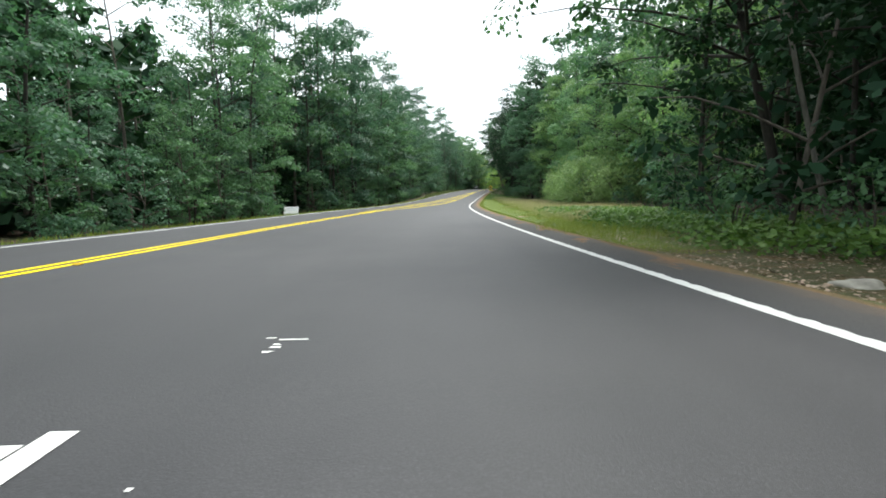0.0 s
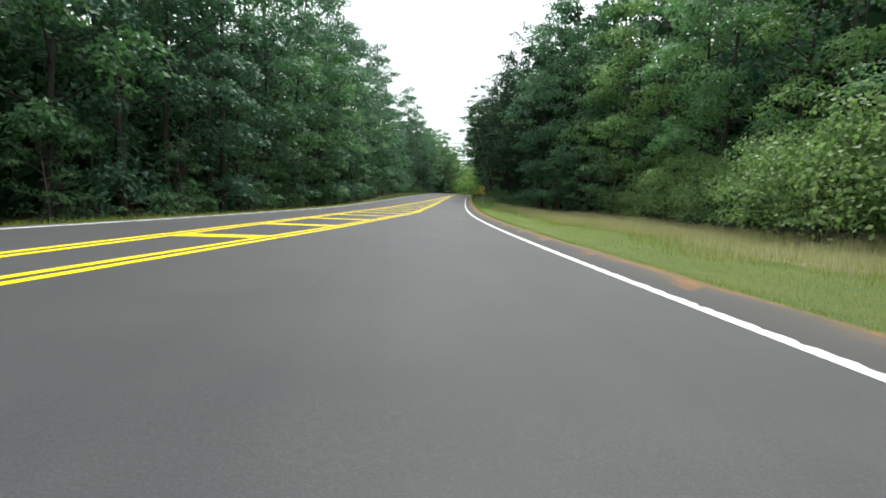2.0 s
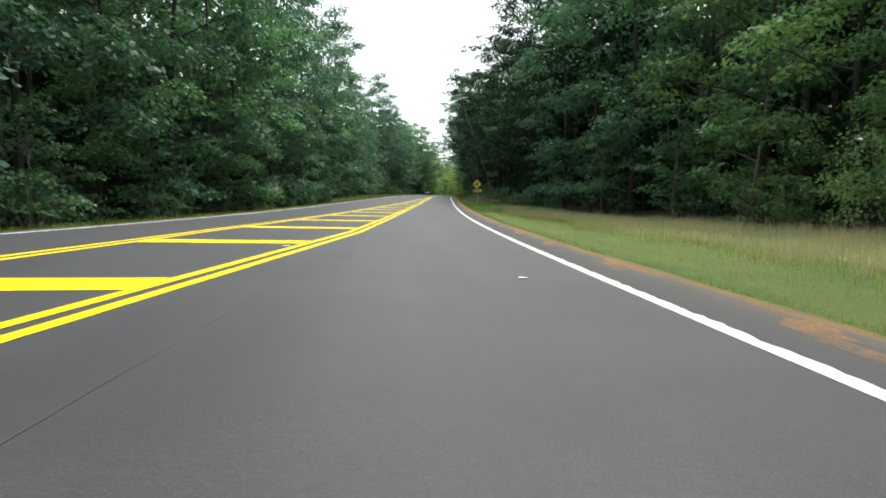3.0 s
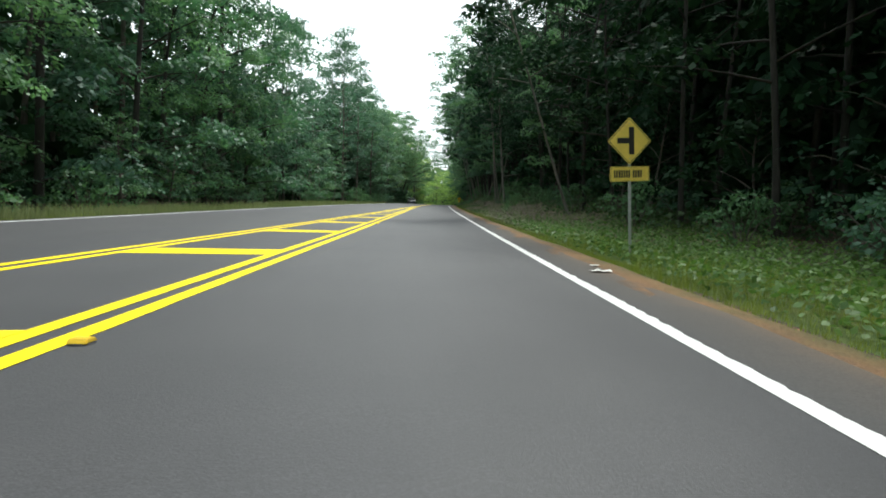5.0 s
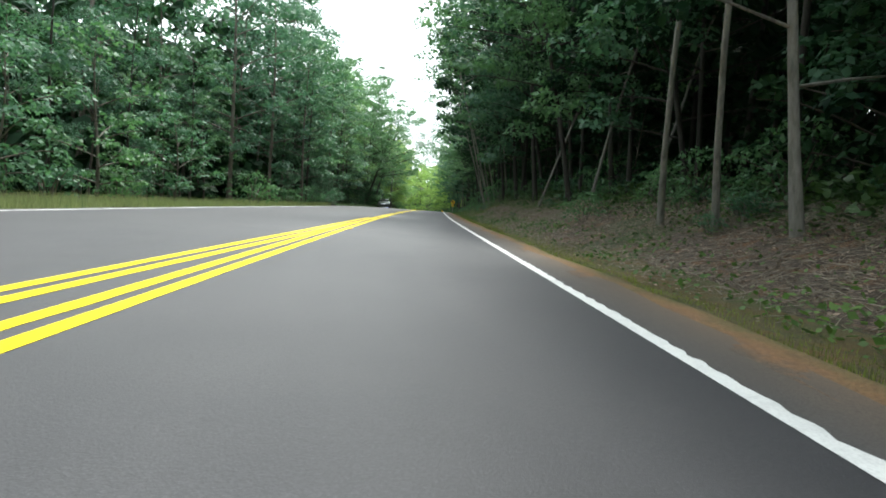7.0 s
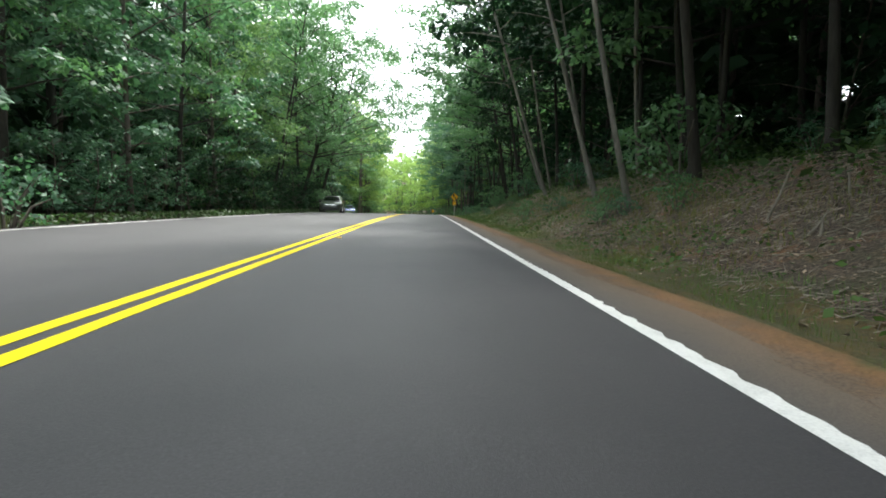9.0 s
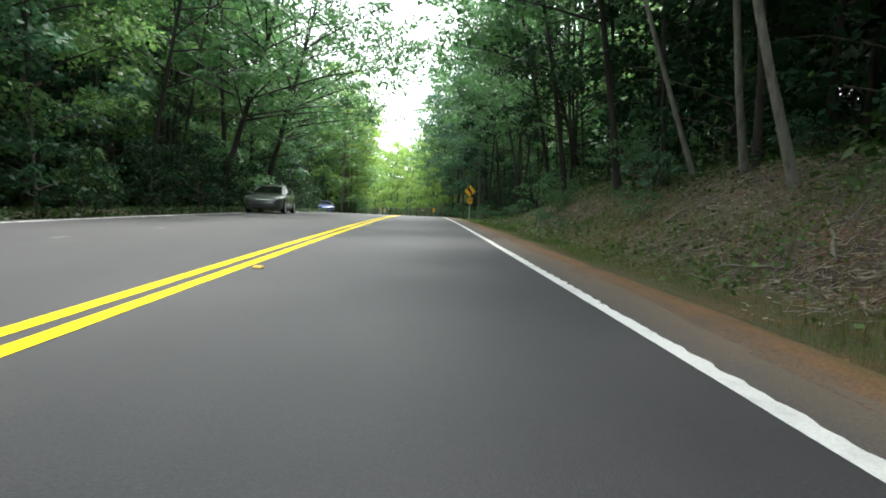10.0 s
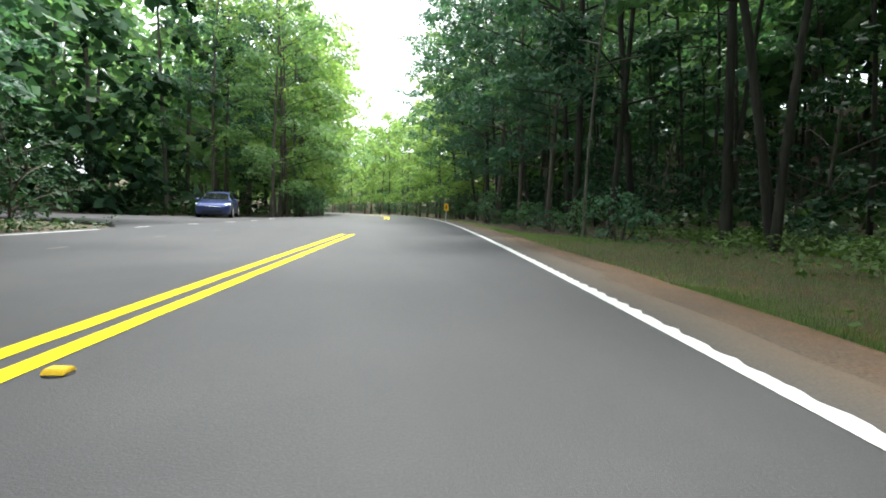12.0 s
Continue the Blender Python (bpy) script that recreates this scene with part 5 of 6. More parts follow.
def boulder(name, s, o, size, seed, material, label):
    bm = bmesh.new()
    bmesh.ops.create_icosphere(bm, subdivisions=3, radius=1.0)
    for q in bm.verts:
        n = noise.noise(q.co * 1.3 + Vector((seed, 0, 0))) * 0.35 + noise.noise(q.co * 3.7 + Vector((0, seed, 0))) * 0.1
        q.co = q.co * (1 + n)
        q.co = Vector((q.co.x * size[0], q.co.y * size[1], q.co.z * size[2]))
    ob = part(name, bm, material, None, "", True)
    g = ground_at(s, o)
    ob.matrix_basis = pose(g.x, g.y, g.z + size[2] * 0.3, 0, 0, seed * 40)
    return tagged(ob, label, "rock")


STONE = plain("pale_stone", (0.36, 0.34, 0.29), 0.9, 0, 0.35, 5.0, 0.03)
CLAY = plain("bare_clay", (0.3, 0.225, 0.145), 0.95, 0, 0.4, 7.0, 0.02)
boulder("rock", -10.3, -2.05, (0.16, 0.26, 0.1), 2, STONE, "pale grey rock lying on the verge")
boulder("clay_mound", 10.7, -2.0, (0.26, 0.34, 0.065), 3, CLAY, "low mound of bare tan clay in grass")


PAPER = plain("paper_scrap", (0.75, 0.74, 0.7), 0.8)
for k, (s, o, w) in enumerate(((95.3, -0.5, 0.16), (95.9, -0.62, 0.1), (125.7, -1.45, 0.12), (52.3, 0.9, 0.06))):
    bm = bmesh.new()
    bmesh.ops.create_grid(bm, x_segments=4, y_segments=3, size=0.5)
    for q in bm.verts:
        q.co = Vector((q.co.x * w * 1.5, q.co.y * w, 0.012 + 0.25 * w * abs(noise.noise(q.co * 3 + Vector((k, 0, 0))))))
    ob = part("paper_scrap", bm, PAPER)
    x, y, h = along(s, o)
    ob.matrix_basis = pose(x, y, h + (0.002 if o > -0.7 else float(ground_rise(s, o)) + 0.03), 0, 0, 50 * k)
    tagged(ob, "crumpled scrap of white litter beside the road", "litter", "paper scraps")


# ---- reflective markers on the road ----
AMBER = plain("amber_plastic", (0.75, 0.5, 0.03), 0.3, 0, 0.1, 30.0)
PAD = plain("bitumen_pad", (0.02, 0.02, 0.021), 0.6)


def road_marker():
    root = new("road_marker")
    bm = bmesh.new()
    bmesh.ops.create_cone(bm, cap_ends=True, segments=12, radius1=0.064, radius2=0.058, depth=0.008)
    part("adhesive_pad", bm, PAD, root, "black bitumen pad")
    bm = bmesh.new()
    bmesh.ops.create_cube(bm, size=1.0)
    for q in bm.verts:
        k = 1.0 if q.co.z < 0 else 0.62
        q.co = Vector((q.co.x * 0.1 * (0.94 if q.co.z > 0 else 1), q.co.y * 0.1 * k, 0.004 + (q.co.z + 0.5) * 0.022))
    bmesh.ops.bevel(bm, geom=list(bm.edges), offset=0.004, segments=2, affect="EDGES")
    part("reflector_block", bm, AMBER, root)
    return tagged(root, "yellow raised reflective marker glued to the asphalt", "road marker", "raised markers")


proto = road_marker()
for k, s in enumerate((-8.6, 3.6, 14.0, 23.0, 35.7, 48.8, 63.6, 78.0, 91.65, 105.5, 119.4, 130.3, 141.4, 153.0, 164.7, 176.8, 189.6, 201.0, 211.0, 220.1)):
    x, y, h = along(s, off_right(s) - (0.24 if s < 150 else 0.33))
    m = pose(x, y, h + 0.004, 0, 0, math.degrees(heading(s)))
    if k == 0:
        proto.matrix_basis = m
    else:
        copy_thing(proto, m)


# ---- road signs ----
SIGN_OLD = plain("faded_sign_yellow", (0.74, 0.56, 0.1), 0.5, 0, 0.12, 4.0)
SIGN_NEW = plain("fresh_sign_amber", (0.95, 0.51, 0.006), 0.45, 0, 0.05, 4.0)
SIGN_BLACK = plain("sign_black", (0.015, 0.014, 0.013), 0.5)
SIGN_BACK = plain("bare_aluminium", (0.5, 0.5, 0.5), 0.4, 0.8)


def slab(name, pts, y, depth, material, parent, label="", bevel=0.0):
    """An upright flat shape: outline in x and z, its face at -y."""
    bm = bmesh.new()
    vs = [bm.verts.new((x, y, z)) for x, z in pts]
    f = bm.faces.new(vs)
    if depth:
        r = bmesh.ops.extrude_face_region(bm, geom=[f])
        for g in r["geom"]:
            if isinstance(g, bmesh.types.BMVert):
                g.co.y += depth
    bmesh.ops.recalc_face_normals(bm, faces=bm.faces)
    return part(name, bm, material, parent, label)


def rounded(pts, r, n=4):
    """Corners of an outline rounded off."""
    out = []
    for i, p in enumerate(pts):
        a, b = Vector(pts[i - 1]) - Vector(p), Vector(pts[(i + 1) % len(pts)]) - Vector(p)
        a, b = Vector(p) + a.normalized() * r, Vector(p) + b.normalized() * r
        for k in range(n + 1):
            t = k / n
            q = a * (1 - t) ** 2 + Vector(p) * 2 * t * (1 - t) + b * t * t
            out.append((q.x, q.y))
    return out


def ring(name, outer, width, y, material, parent, centre):
    """A border line: the outline and the same one drawn in."""
    c = Vector(centre)
    bm = bmesh.new()
    vo, vi = [], []
    for p in outer:
        q = Vector(p)
        d = q - c
        vo.append(bm.verts.new((q.x, y, q.y)))
        e = c + d * (1 - width / d.length * 1.25)
        vi.append(bm.verts.new((e.x, y, e.y)))
    n = len(outer)
    for i in range(n):
        bm.faces.new((vo[i], vo[(i + 1) % n], vi[(i + 1) % n], vi[i]))
    bmesh.ops.recalc_face_normals(bm, faces=bm.faces)
    return part(name, bm, material, parent)


def lettering(name, text, size, x, y, z, material, parent):
    cu = bpy.data.curves.new("lettering", "FONT")
    cu.body, cu.size, cu.align_x, cu.extrude = text, size, "CENTER", 0.0008
    tmp = bpy.data.objects.new("lettering", cu)
    scene.collection.objects.link(tmp)
    me = bpy.data.meshes.new_from_object(tmp.evaluated_get(bpy.context.evaluated_depsgraph_get()))
    bpy.data.objects.remove(tmp)
    me.materials.clear()
    me.materials.append(material)
    ob = new(name, me)
    ob.parent = parent
    ob.matrix_basis = pose(x, y, z, 90, 0, 0)
    return ob


def channel_post(parent, height, lean=0.0):
    """A U-channel steel sign post with bolt holes marked by bolts."""
    bm = bmesh.new()
    prof = [(-0.04, 0.0), (-0.022, 0.0), (-0.015, 0.03), (0.015, 0.03), (0.022, 0.0), (0.04, 0.0), (0.04, 0.004), (0.026, 0.004), (0.018, 0.034), (-0.018, 0.034), (-0.026, 0.004), (-0.04, 0.004)]
    rows = []
    for z in (-0.3, height * 0.5, height):
        rows.append([bm.verts.new((x * 0.78 + lean * z, y, z)) for x, y in prof])
    n = len(prof)
    for a, b in zip(rows, rows[1:]):
        for i in range(n):
            bm.faces.new((a[i], a[(i + 1) % n], b[(i + 1) % n], b[i]))
    bm.faces.new(rows[-1])
    bmesh.ops.recalc_face_normals(bm, faces=bm.faces)
    return part("post", bm, STEEL, parent, "galvanised steel channel post")


def bolt(parent, x, z, y):
    bm = bmesh.new()
    bmesh.ops.create_cone(bm, cap_ends=True, segments=8, radius1=0.009, radius2=0.008, depth=0.008, matrix=pose(x, y, z, 90, 0, 0))
    part("bolt", bm, STEEL, parent)


def diamond(parent, half, zc, mat_face, symbol):
    pts = rounded([(0, zc - half), (half, zc), (0, zc + half), (-half, zc)], half * 0.09)
    plate = slab("sign_plate", pts, -0.008, 0.003, mat_face, parent)
    slab("plate_back", [(x * 0.995, zc + (z - zc) * 0.995) for x, z in pts], -0.0045, 0.0008, SIGN_BACK, plate)
    inner = rounded([(0, zc - half * 0.95), (half * 0.95, zc), (0, zc + half * 0.95), (-half * 0.95, zc)], half * 0.07)
    ring("border", inner, half * 0.03, -0.0095, SIGN_BLACK, plate, (0, zc))
    for name, shape in symbol:
        slab(name, [(x * half, zc + z * half) for x, z in shape], -0.0105, 0.001, SIGN_BLACK, plate)
    bolt(plate, 0, zc + half * 0.72, -0.011)
    bolt(plate, 0, zc - half * 0.72, -0.011)
    return plate


def junction_sign(s, o, centre, half):
    root = new("warning_sign")
    channel_post(root, centre + half * 0.8)
    bar = [("symbol_stem", [(-0.03, -0.56), (0.21, -0.56), (0.21, 0.58), (-0.03, 0.58)]), ("symbol_arm", [(-0.56, -0.1), (-0.031, -0.1), (-0.031, 0.13), (-0.56, 0.13)])]
    diamond(root, half, centre, SIGN_OLD, bar)
    w, z0, z1 = half * 0.9, centre - half * 1.68, centre - half * 1.06
    q = slab("name_plaque", rounded([(-w, z0), (w, z0), (w, z1), (-w, z1)], 0.03), -0.008, 0.003, SIGN_OLD, root, "yellow plaque with worn black lettering")
    ring("border", rounded([(-w * 0.965, z0 + 0.015), (w * 0.965, z0 + 0.015), (w * 0.965, z1 - 0.015), (-w * 0.965, z1 - 0.015)], 0.025), 0.007, -0.0095, SIGN_BLACK, q, (0, (z0 + z1) / 2))
    x = -w * 0.8
    for k, bw in enumerate((0.03, 0.034, 0.042, 0.034, 0.034, 0.034, 0.03, 0, 0.032, 0.034, 0.042, 0.032)):
        if bw:
            slab("lettering_bar", [(x, z0 + 0.07), (x + bw, z0 + 0.07), (x + bw, z1 - 0.07), (x, z1 - 0.07)], -0.0105, 0.001, SIGN_BLACK, q)
        x += (bw or 0.03) + 0.016
    g = ground_at(s, o)
    root.matrix_basis = pose(g.x, g.y, g.z, 0, -4.0, math.degrees(heading(s)) + 9)
    return tagged(root, "faded yellow side-road warning sign on a steel post", "road sign")


def thick_path(pts, w):
    left, right = [], []
    for i, p in enumerate(pts):
        a = Vector(pts[min(i + 1, len(pts) - 1)]) - Vector(pts[max(i - 1, 0)])
        n = Vector((-a.y, a.x)).normalized() * w
        left.append((p[0] + n.x, p[1] + n.y))
        right.append((p[0] - n.x, p[1] - n.y))
    return left + right[::-1]


def curve_sign(s, o, centre, half):
    root = new("warning_sign")
    channel_post(root, centre + half * 0.8)
    tail = thick_path([(0.24, -0.55), (0.24, -0.3), (0.2, -0.14), (0.08, -0.03), (-0.08, 0.04), (-0.17, 0.14), (-0.2, 0.28)], 0.115)
    head = [(-0.5, 0.2), (0.1, 0.28), (-0.26, 0.7)]
    diamond(root, half, centre, SIGN_NEW, [("arrow_tail", tail), ("arrow_head", head)])
    w, z1 = half * 0.44, centre - half * 1.05
    z0 = z1 - half * 0.95
    q = slab("speed_plaque", rounded([(-w, z0), (w, z0), (w, z1), (-w, z1)], 0.02), -0.008, 0.003, SIGN_NEW, root, "amber advisory speed plaque reading 25 MPH")
    ring("border", rounded([(-w * 0.94, z0 + 0.012), (w * 0.94, z0 + 0.012), (w * 0.94, z1 - 0.012), (-w * 0.94, z1 - 0.012)], 0.015), 0.006, -0.0095, SIGN_BLACK, q, (0, (z0 + z1) / 2))
    lettering("speed_figures", "25", half * 0.66, 0, -0.0095, z0 + half * 0.4, SIGN_BLACK, q)
    lettering("unit_letters", "MPH", half * 0.22, 0, -0.0095, z0 + half * 0.13, SIGN_BLACK, q)
    g = ground_at(s, o)
    root.matrix_basis = pose(g.x, g.y, g.z, 0, 0, math.degrees(heading(s)) - 4)
    return tagged(root, "amber winding-road warning sign on a steel post", "road sign")


junction_sign(99.3, -2.36, 2.28, 0.46)
curve_sign(218.8, -1.5, 1.96, 0.4)


def object_marker(s, o, height):
    root = new("marker_sign")
    channel_post(root, height + 0.25)
    p = slab("marker_plate", rounded([(-0.14, height - 0.22), (0.14, height - 0.22), (0.14, height + 0.22), (-0.14, height + 0.22)], 0.03), -0.008, 0.003, SIGN_NEW, root)
    slab("symbol_bar", [(-0.04, height - 0.12), (0.04, height - 0.12), (0.04, height + 0.12), (-0.04, height + 0.12)], -0.0105, 0.001, SIGN_BLACK, p)
    g = ground_at(s, o)
    root.matrix_basis = pose(g.x, g.y, g.z, 0, 0, math.degrees(heading(s)))
    return tagged(root, "small yellow marker sign on a post", "road sign")


object_marker(252.0, -0.35, 0.95)


def notice_board(s, o, turn):
    root = new("notice_board")
    face = plain("white_board", (0.9, 0.91, 0.89), 0.4, 0, 0.03, 3.0)
    p = slab("board", [(-0.78, 0.35), (0.78, 0.35), (0.78, 1.55), (-0.78, 1.55)], -0.01, 0.02, face, root)
    for x in (-0.6, 0.6):
        bm = bmesh.new()
        bmesh.ops.create_cube(bm, size=1.0, matrix=Matrix.LocRotScale((x, 0.05, 0.6), None, (0.08, 0.08, 1.7)))
        part("leg", bm, WEATHERED, root)
    grey = plain("faint_print", (0.62, 0.68, 0.66), 0.6)
    for k, (x0, x1, z) in enumerate(((-0.5, 0.35, 1.3), (-0.55, 0.5, 1.08), (-0.4, 0.2, 0.62))):
        slab("print_bar", [(x0, z), (x1, z), (x1, z + 0.09), (x0, z + 0.09)], -0.012, 0.001, grey, p)
    g = ground_at(s, o)
    root.matrix_basis = pose(g.x, g.y, g.z, -32, 0, math.degrees(heading(s)) + turn)
    return tagged(root, "white notice board with faint print on short legs", "notice board")


notice_board(41.0, 19.4, 14)


# ---- cars ----
def car_paint(name, col):
    m, n, l, b = mat(name, 0.28, 0.35)
    b.inputs["Coat Weight"].default_value, b.inputs["Coat Roughness"].default_value = 0.8, 0.05
    t = noise_node(n, l, 2.0, 3.0)
    r = ramp(n, l, t.outputs[0], [(0.3, tuple(c * 0.9 for c in col)), (0.7, tuple(c * 1.08 for c in col))])
    l.new(r.outputs[0], b.inputs["Base Color"])
    return m


GLASS, _n, _l, _b = mat("tinted_glass", 0.03)
_b.inputs["Base Color"].default_value = (0.008, 0.01, 0.01, 1)
_b.inputs["Specular IOR Level"].default_value = 0.12
_b.inputs["IOR"].default_value = 1.33
TYRE = plain("tyre_rubber", (0.018, 0.018, 0.018), 0.85)
ALLOY = plain("alloy_rim", (0.78, 0.78, 0.79), 0.35, 0.5)
TRIM = plain("black_trim", (0.02, 0.02, 0.021), 0.5)
ARCH_SHADE = plain("arch_shade_black", (0.006, 0.006, 0.006), 0.95)
LAMP = plain("headlamp_lens", (0.75, 0.77, 0.8), 0.1, 0.3)
TAIL = plain("red_lens", (0.35, 0.01, 0.01), 0.2)
CHROME = plain("chrome_trim", (0.7, 0.7, 0.71), 0.12, 1.0, 0.03)
PLATE = plain("plate_white", (0.7, 0.7, 0.68), 0.5)


def quad_panel(name, pts, material, parent, lift=0.0):
    bm = bmesh.new()
    c = sum((Vector(p) for p in pts), Vector()) / len(pts)
    n = (Vector(pts[1]) - Vector(pts[0])).cross(Vector(pts[2]) - Vector(pts[0])).normalized()
    if n.dot(c - Vector((0, 0, 0.7))) < 0:
        n = -n
    f = bm.faces.new([bm.verts.new(Vector(p) + n * lift) for p in pts])
    r = bmesh.ops.extrude_face_region(bm, geom=[f])
    for g in r["geom"]:
        if isinstance(g, bmesh.types.BMVert):
            g.co -= n * 0.006
    bmesh.ops.recalc_face_normals(bm, faces=bm.faces)
    return part(name, bm, material, parent)


def body_shell(paint, parent):
    """Lower body lofted through sections from the nose (+x) to the tail."""
    #        x     half width  bottom  waist  top   crown
    secs = [(2.38, 0.52, 0.30, 0.48, 0.60, 0.02), (2.34, 0.70, 0.22, 0.50, 0.68, 0.03), (2.2, 0.82, 0.18, 0.52, 0.76, 0.03), (1.9, 0.89, 0.17, 0.56, 0.82, 0.04),
            (1.45, 0.91, 0.18, 0.60, 0.88, 0.05), (1.0, 0.915, 0.18, 0.62, 0.94, 0.04), (0.5, 0.915, 0.18, 0.62, 0.95, 0.01), (-0.2, 0.915, 0.18, 0.62, 0.955, 0.0),
            (-0.9, 0.915, 0.18, 0.63, 0.965, 0.0), (-1.5, 0.91, 0.19, 0.64, 0.98, 0.01), (-1.9, 0.9, 0.21, 0.64, 1.0, 0.03), (-2.2, 0.85, 0.25, 0.62, 0.985, 0.03), (-2.36, 0.76, 0.32, 0.6, 0.93, 0.02), (-2.4, 0.66, 0.38, 0.58, 0.84, 0.01)]
    bm = bmesh.new()
    rows = []
    for x, w, b, m, t, c in secs:
        half = [(0.0, b), (w * 0.8, b), (w * 0.96, b + 0.07), (w, m * 0.75), (w, m), (w * 0.985, (m + t) / 2 + 0.03), (w * 0.93, t - 0.02), (w * 0.78, t + 0.012), (w * 0.4, t + c), (0.0, t + c * 1.2)]
        ring_ = [(y, z) for y, z in half] + [(-y, z) for y, z in half[-2:0:-1]]
        rows.append([bm.verts.new((x, y, z)) for y, z in ring_])
    n = len(rows[0])
    for a, b in zip(rows, rows[1:]):
        for i in range(n):
            bm.faces.new((a[i], a[(i + 1) % n], b[(i + 1) % n], b[i]))
    bm.faces.new(rows[0])
    bm.faces.new(rows[-1][::-1])
    bmesh.ops.recalc_face_normals(bm, faces=bm.faces)
    return part("body", bm, paint, parent, "", True)


def wheel(parent, x, y):
    w = new("wheel")
    w.parent = parent
    w.matrix_basis = pose(x, y, 0.33)
    out = 1 if y > 0 else -1
    bm = bmesh.new()
    prof = [(0.248, -0.1), (0.31, -0.105), (0.328, -0.07), (0.33, 0.0), (0.328, 0.07), (0.31, 0.105), (0.248, 0.1)]
    seg = 28
    rows = [[bm.verts.new((r * math.cos(2 * math.pi * k / seg), h, r * math.sin(2 * math.pi * k / seg))) for r, h in prof] for k in range(seg)]
    for k in range(seg):
        a, b = rows[k], rows[(k + 1) % seg]
        for i in range(len(prof) - 1):
            bm.faces.new((a[i], b[i], b[i + 1], a[i + 1]))
    bmesh.ops.recalc_face_normals(bm, faces=bm.faces)
    part("tyre", bm, TYRE, w, "black rubber tyre", True)
    bm = bmesh.new()
    bmesh.ops.create_cone(bm, cap_ends=True, segments=28, radius1=0.254, radius2=0.254, depth=0.03, matrix=pose(0, out * 0.06, 0, 90, 0, 0))
    part("wheel_dish", bm, TRIM, w)
    bm = bmesh.new()
    for k in range(10):
        a = 72 * (k // 2) + (11 if k % 2 else -11)
        bmesh.ops.create_cube(bm, size=1.0, matrix=pose(0, 0, 0, 0, a, 0) @ Matrix.LocRotScale((0.142, out * 0.088, 0), None, (0.21, 0.02, 0.03)))
    bmesh.ops.create_cone(bm, cap_ends=True, segments=16, radius1=0.06, radius2=0.05, depth=0.03, matrix=pose(0, out * 0.09, 0, 90, 0, 0))
    seg = 28
    for r0, r1, y0, y1 in ((0.226, 0.256, out * 0.09, out * 0.098),):
        vs = [[bm.verts.new((r * math.cos(2 * math.pi * k / seg), yy, r * math.sin(2 * math.pi * k / seg))) for r, yy in ((r0, y0), (r0, y1), (r1, y1), (r1, y0))] for k in range(seg)]
        for k in range(seg):
            a, b = vs[k], vs[(k + 1) % seg]
            for i in range(4):
                bm.faces.new((a[i], b[i], b[(i + 1) % 4], a[(i + 1) % 4]))
    bmesh.ops.recalc_face_normals(bm, faces=bm.faces)
    part("rim", bm, ALLOY, w, "silver multi-spoke alloy rim")
    return w


ROOF_X = [1.28, 1.0, 0.7, 0.4, 0.1, -0.3, -0.7, -1.05, -1.4, -1.7, -1.98]
ROOF_Z = [0.955, 1.07, 1.2, 1.325, 1.41, 1.455, 1.45, 1.395, 1.26, 1.11, 0.995]
ROOF_W = [0.72, 0.68, 0.64, 0.6, 0.575, 0.565, 0.56, 0.555, 0.57, 0.6, 0.66]


def cabin_point(x, v, lift=0.0):
    """A place on the cabin shell: v runs from 0 at the waist over 1 at the roof's edge to 2 on the centre line."""
    z, w = float(np.interp(-x, [-q for q in ROOF_X], ROOF_Z)), float(np.interp(-x, [-q for q in ROOF_X], ROOF_W))
    wb = float(np.interp(-x, [-1.28, -0.9, 0.9, 1.98], [0.8, 0.845, 0.845, 0.76]))
    base = 0.945 + 0.02 * (0.5 - x) / 2
    h = max(z - base, 0.004)
    ys, zs = [wb, wb + (w - wb) * 0.42, wb + (w - wb) * 0.88, w - 0.05, w * 0.5, 0.0], [base, base + h * 0.5, base + h * 0.9, base + h * 0.985, base + h + 0.012, base + h + 0.02]
    vs = [0.0, 0.5, 0.88, 1.1, 1.55, 2.0]
    side = 1.0 if v < 1 else 0.25
    return float(np.interp(v, vs, ys)) + lift * side, float(np.interp(v, vs, zs)) + lift * (1.1 - side)


def cabin_patch(name, xs, vs, sign, lift, material, parent, label=""):
    """A sheet that follows the cabin shell over a stretch of x and v; sign 0 spans both sides."""
    bm = bmesh.new()
    rows = []
    for i, x in enumerate(xs):
        row = [(sign or 1, v) for v in vs(i)] if sign else [(1, v) for v in vs(i)] + [(-1, v) for v in vs(i)[-2::-1]]
        pts = []
        for sg, v in row:
            y, z = cabin_point(x, v, lift)
            pts.append(bm.verts.new((x, sg * y, z)))
        rows.append(pts)
    for p, q in zip(rows, rows[1:]):
        for i in range(len(p) - 1):
            bm.faces.new((p[i], p[i + 1], q[i + 1], q[i]))
    bmesh.ops.recalc_face_normals(bm, faces=bm.faces)
    return part(name, bm, material, parent, label, True)


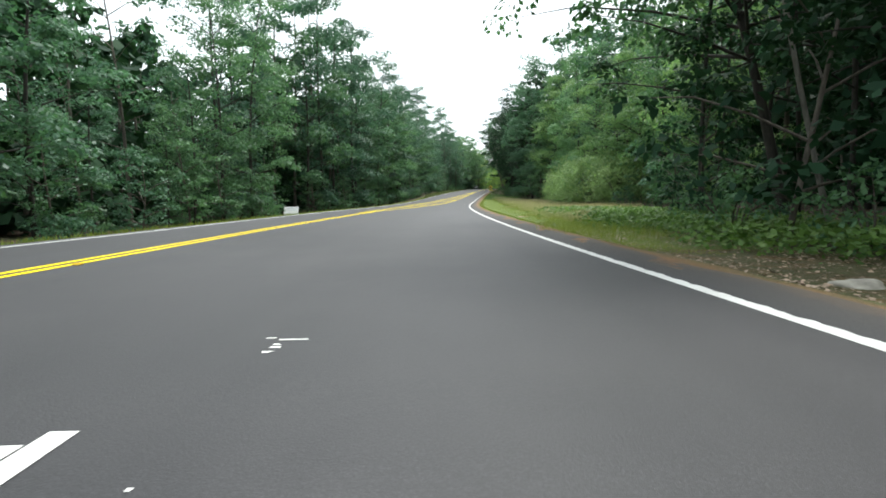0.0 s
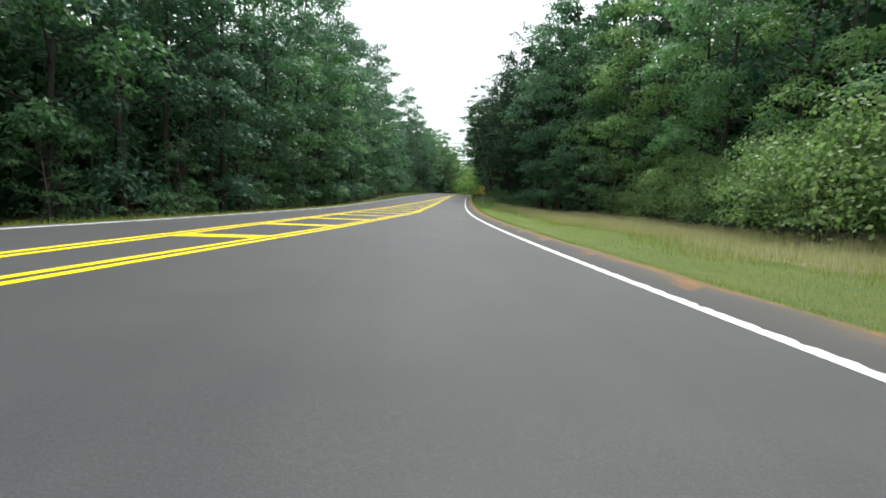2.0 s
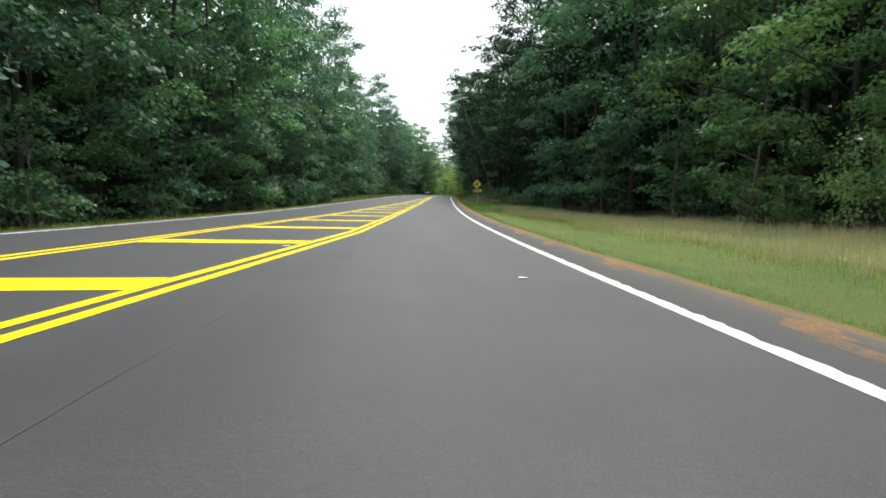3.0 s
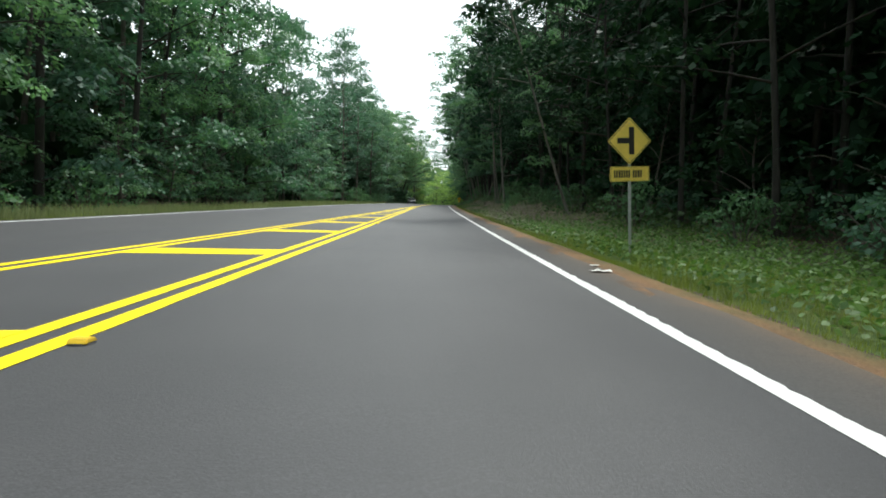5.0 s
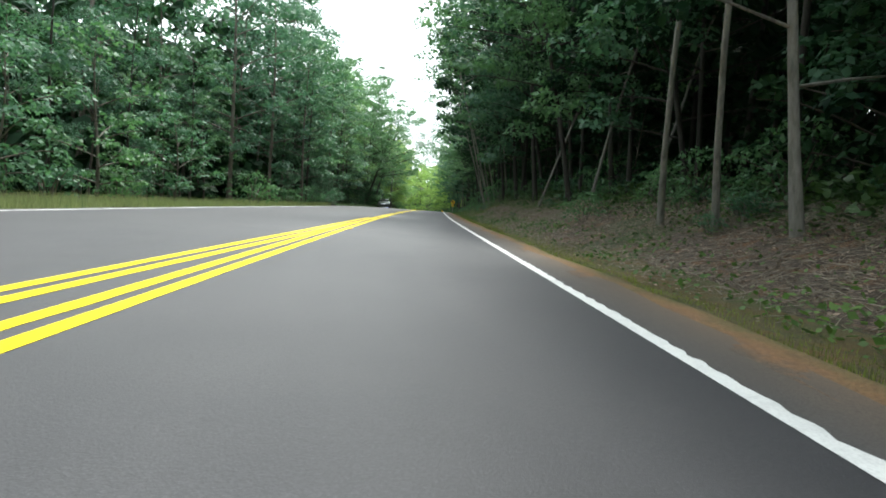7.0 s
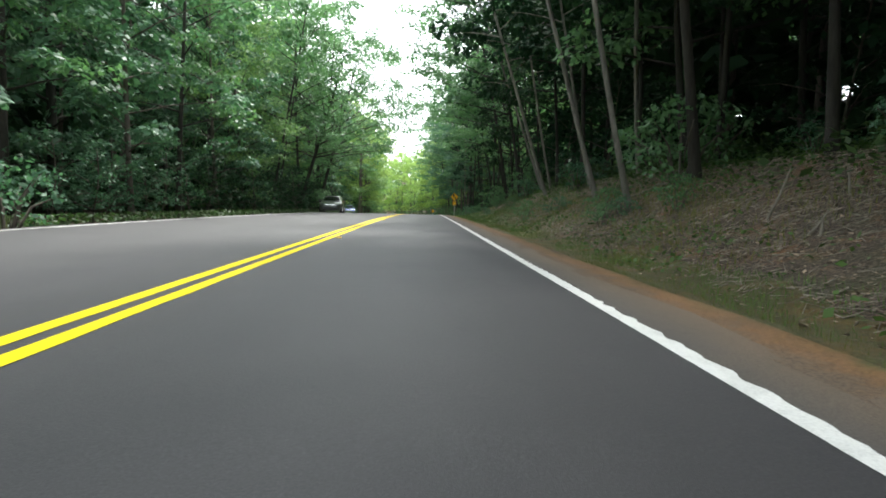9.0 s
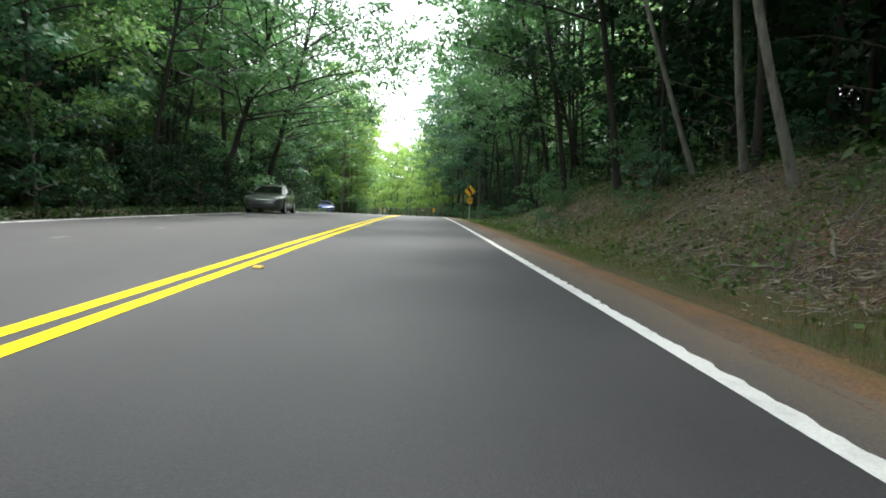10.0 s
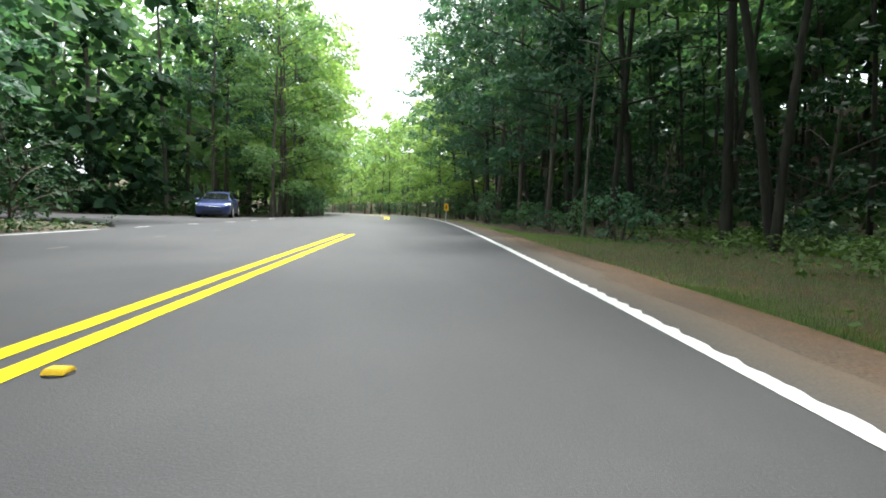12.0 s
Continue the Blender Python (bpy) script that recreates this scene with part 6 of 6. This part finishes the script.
def greenhouse(root, paint):
    """Painted cabin shell with its glass laid over it."""
    full = [0.0, 0.25, 0.5, 0.7, 0.88, 1.1, 1.55, 2.0]
    shell = cabin_patch("cabin_shell", np.linspace(1.28, -1.98, 34), lambda i: full, 0, 0.0, paint, root)
    cabin_patch("windscreen", np.linspace(1.2, 0.32, 8), lambda i: [1.0, 1.1, 1.3, 1.55, 2.0], 0, 0.006, GLASS, shell)
    cabin_patch("rear_screen", np.linspace(-1.16, -1.86, 7), lambda i: [1.02, 1.1, 1.3, 1.55, 2.0], 0, 0.006, GLASS, shell)
    for sg in (-1, 1):
        for x0, x1 in ((0.86, -0.22), (-0.3, -1.36)):
            xs = np.linspace(x0, x1, 9)
            tops = [0.86 - (0.5 if j == (0 if x0 > 0 else 8) else 0.14 if j == (1 if x0 > 0 else 7) else 0) for j in range(9)]
            cabin_patch("side_window", xs, lambda i: list(np.linspace(0.07, max(tops[i], 0.2), 5)), sg, 0.006, GLASS, shell)
        line = [(x, *cabin_point(x, 0.9, 0.008)) for x in np.linspace(0.9, -1.42, 16)]
        v, f = [], []
        tube(v, f, [np.array([x, sg * y, z]) for x, y, z in line], [0.009] * 16, 5)
        mesh_object("window_trim", v, f, CHROME, shell)


def sedan(name, paint):
    root = new(name)
    body = body_shell(paint, root)
    greenhouse(root, paint)
    for sd_ in (-1, 1):
        bm = bmesh.new()
        bmesh.ops.create_uvsphere(bm, u_segments=12, v_segments=8, radius=1.0, matrix=Matrix.LocRotScale((0.86, sd_ * 0.98, 1.0), None, (0.07, 0.12, 0.065)))
        part("door_mirror", bm, paint, root, "", True)
        quad_panel("headlamp", [(2.28, sd_ * 0.46, 0.66), (2.02, sd_ * 0.86, 0.7), (1.9, sd_ * 0.875, 0.8), (2.18, sd_ * 0.5, 0.76)], LAMP, root, 0.03)
        quad_panel("tail_lamp", [(-2.36, sd_ * 0.5, 0.74), (-2.2, sd_ * 0.86, 0.76), (-2.15, sd_ * 0.86, 0.92), (-2.32, sd_ * 0.52, 0.9)], TAIL, root, 0.03)
        for x in (1.42, -1.38):
            bm = bmesh.new()          # black disc on the body stands for the shade inside the wheel arch
            bmesh.ops.create_cone(bm, cap_ends=True, segments=32, radius1=0.385, radius2=0.38, depth=0.03, matrix=pose(x, sd_ * 0.908, 0.34, 90, 0, 0))
            part("wheel_arch_shade", bm, ARCH_SHADE, root, "black disc for the shade inside the wheel arch")
            wheel(root, x, sd_ * 0.84)
        v, f = [], []
        tube(v, f, [np.array([1.1, sd_ * 0.86, 0.945]), np.array([0.3, sd_ * 0.875, 0.962]), np.array([-0.8, sd_ * 0.875, 0.975]), np.array([-1.7, sd_ * 0.84, 0.985])], [0.014] * 4, 6)
        mesh_object("belt_trim", v, f, CHROME, root)
        for x in (0.95, -0.22, -1.18):
            v, f = [], []
            tube(v, f, [np.array([x, sd_ * 0.885, 0.94]), np.array([x + 0.01, sd_ * 0.912, 0.8]), np.array([x, sd_ * 0.914, 0.55]), np.array([x, sd_ * 0.9, 0.28])], [0.007] * 4, 5)
            mesh_object("door_seam", v, f, TRIM, root)
        for x in (0.05, -0.98):
            bm = bmesh.new()
            bmesh.ops.create_cube(bm, size=1.0, matrix=Matrix.LocRotScale((x, sd_ * 0.925, 0.82), None, (0.16, 0.025, 0.03)))
            part("door_handle", bm, CHROME, root)
        v, f = [], []
        tube(v, f, [np.array([1.0, sd_ * 0.9, 0.28]), np.array([0, sd_ * 0.925, 0.26]), np.array([-1.0, sd_ * 0.9, 0.28])], [0.03, 0.03, 0.03], 6)
        mesh_object("sill_trim", v, f, TRIM, root)
    quad_panel("grille", [(2.37, -0.42, 0.56), (2.37, 0.42, 0.56), (2.31, 0.45, 0.69), (2.31, -0.45, 0.69)], TRIM, root, 0.015)
    quad_panel("grille_bar", [(2.37, -0.4, 0.615), (2.37, 0.4, 0.615), (2.36, 0.4, 0.645), (2.36, -0.4, 0.645)], CHROME, root, 0.03)
    quad_panel("lower_intake", [(2.41, -0.5, 0.28), (2.41, 0.5, 0.28), (2.4, 0.52, 0.42), (2.4, -0.52, 0.42)], TRIM, root, 0.005)
    p = quad_panel("number_plate", [(-2.42, -0.26, 0.62), (-2.42, 0.26, 0.62), (-2.41, 0.26, 0.76), (-2.41, -0.26, 0.76)], PLATE, root, 0.01)
    quad_panel("plate_bar", [(-2.44, -0.2, 0.66), (-2.44, 0.2, 0.66), (-2.435, 0.2, 0.72), (-2.435, -0.2, 0.72)], TRIM, p, 0.01)
    return root


grey_car = sedan("sedan", car_paint("dark_grey_paint", (0.085, 0.097, 0.096)))
x, y, h = along(212.2, 9.45)
grey_car.matrix_basis = pose(x, y, h + 0.004, 0, 0, math.degrees(heading(214.2)) - 90 + 5)
tagged(grey_car, "dark grey four-door sedan with silver alloy rims", "car")
blue_car = sedan("sedan", car_paint("blue_paint", (0.05, 0.07, 0.22)))
x, y, h = along(249.3, 13.0)
blue_car.matrix_basis = pose(x, y, h + max(float(ground_rise(249.3, 13.0)) + 0.07, -0.04) + 0.0, 0, 0, math.degrees(heading(249.3)) - 90 + 11)
tagged(blue_car, "blue four-door sedan pulling out of the side road", "car")
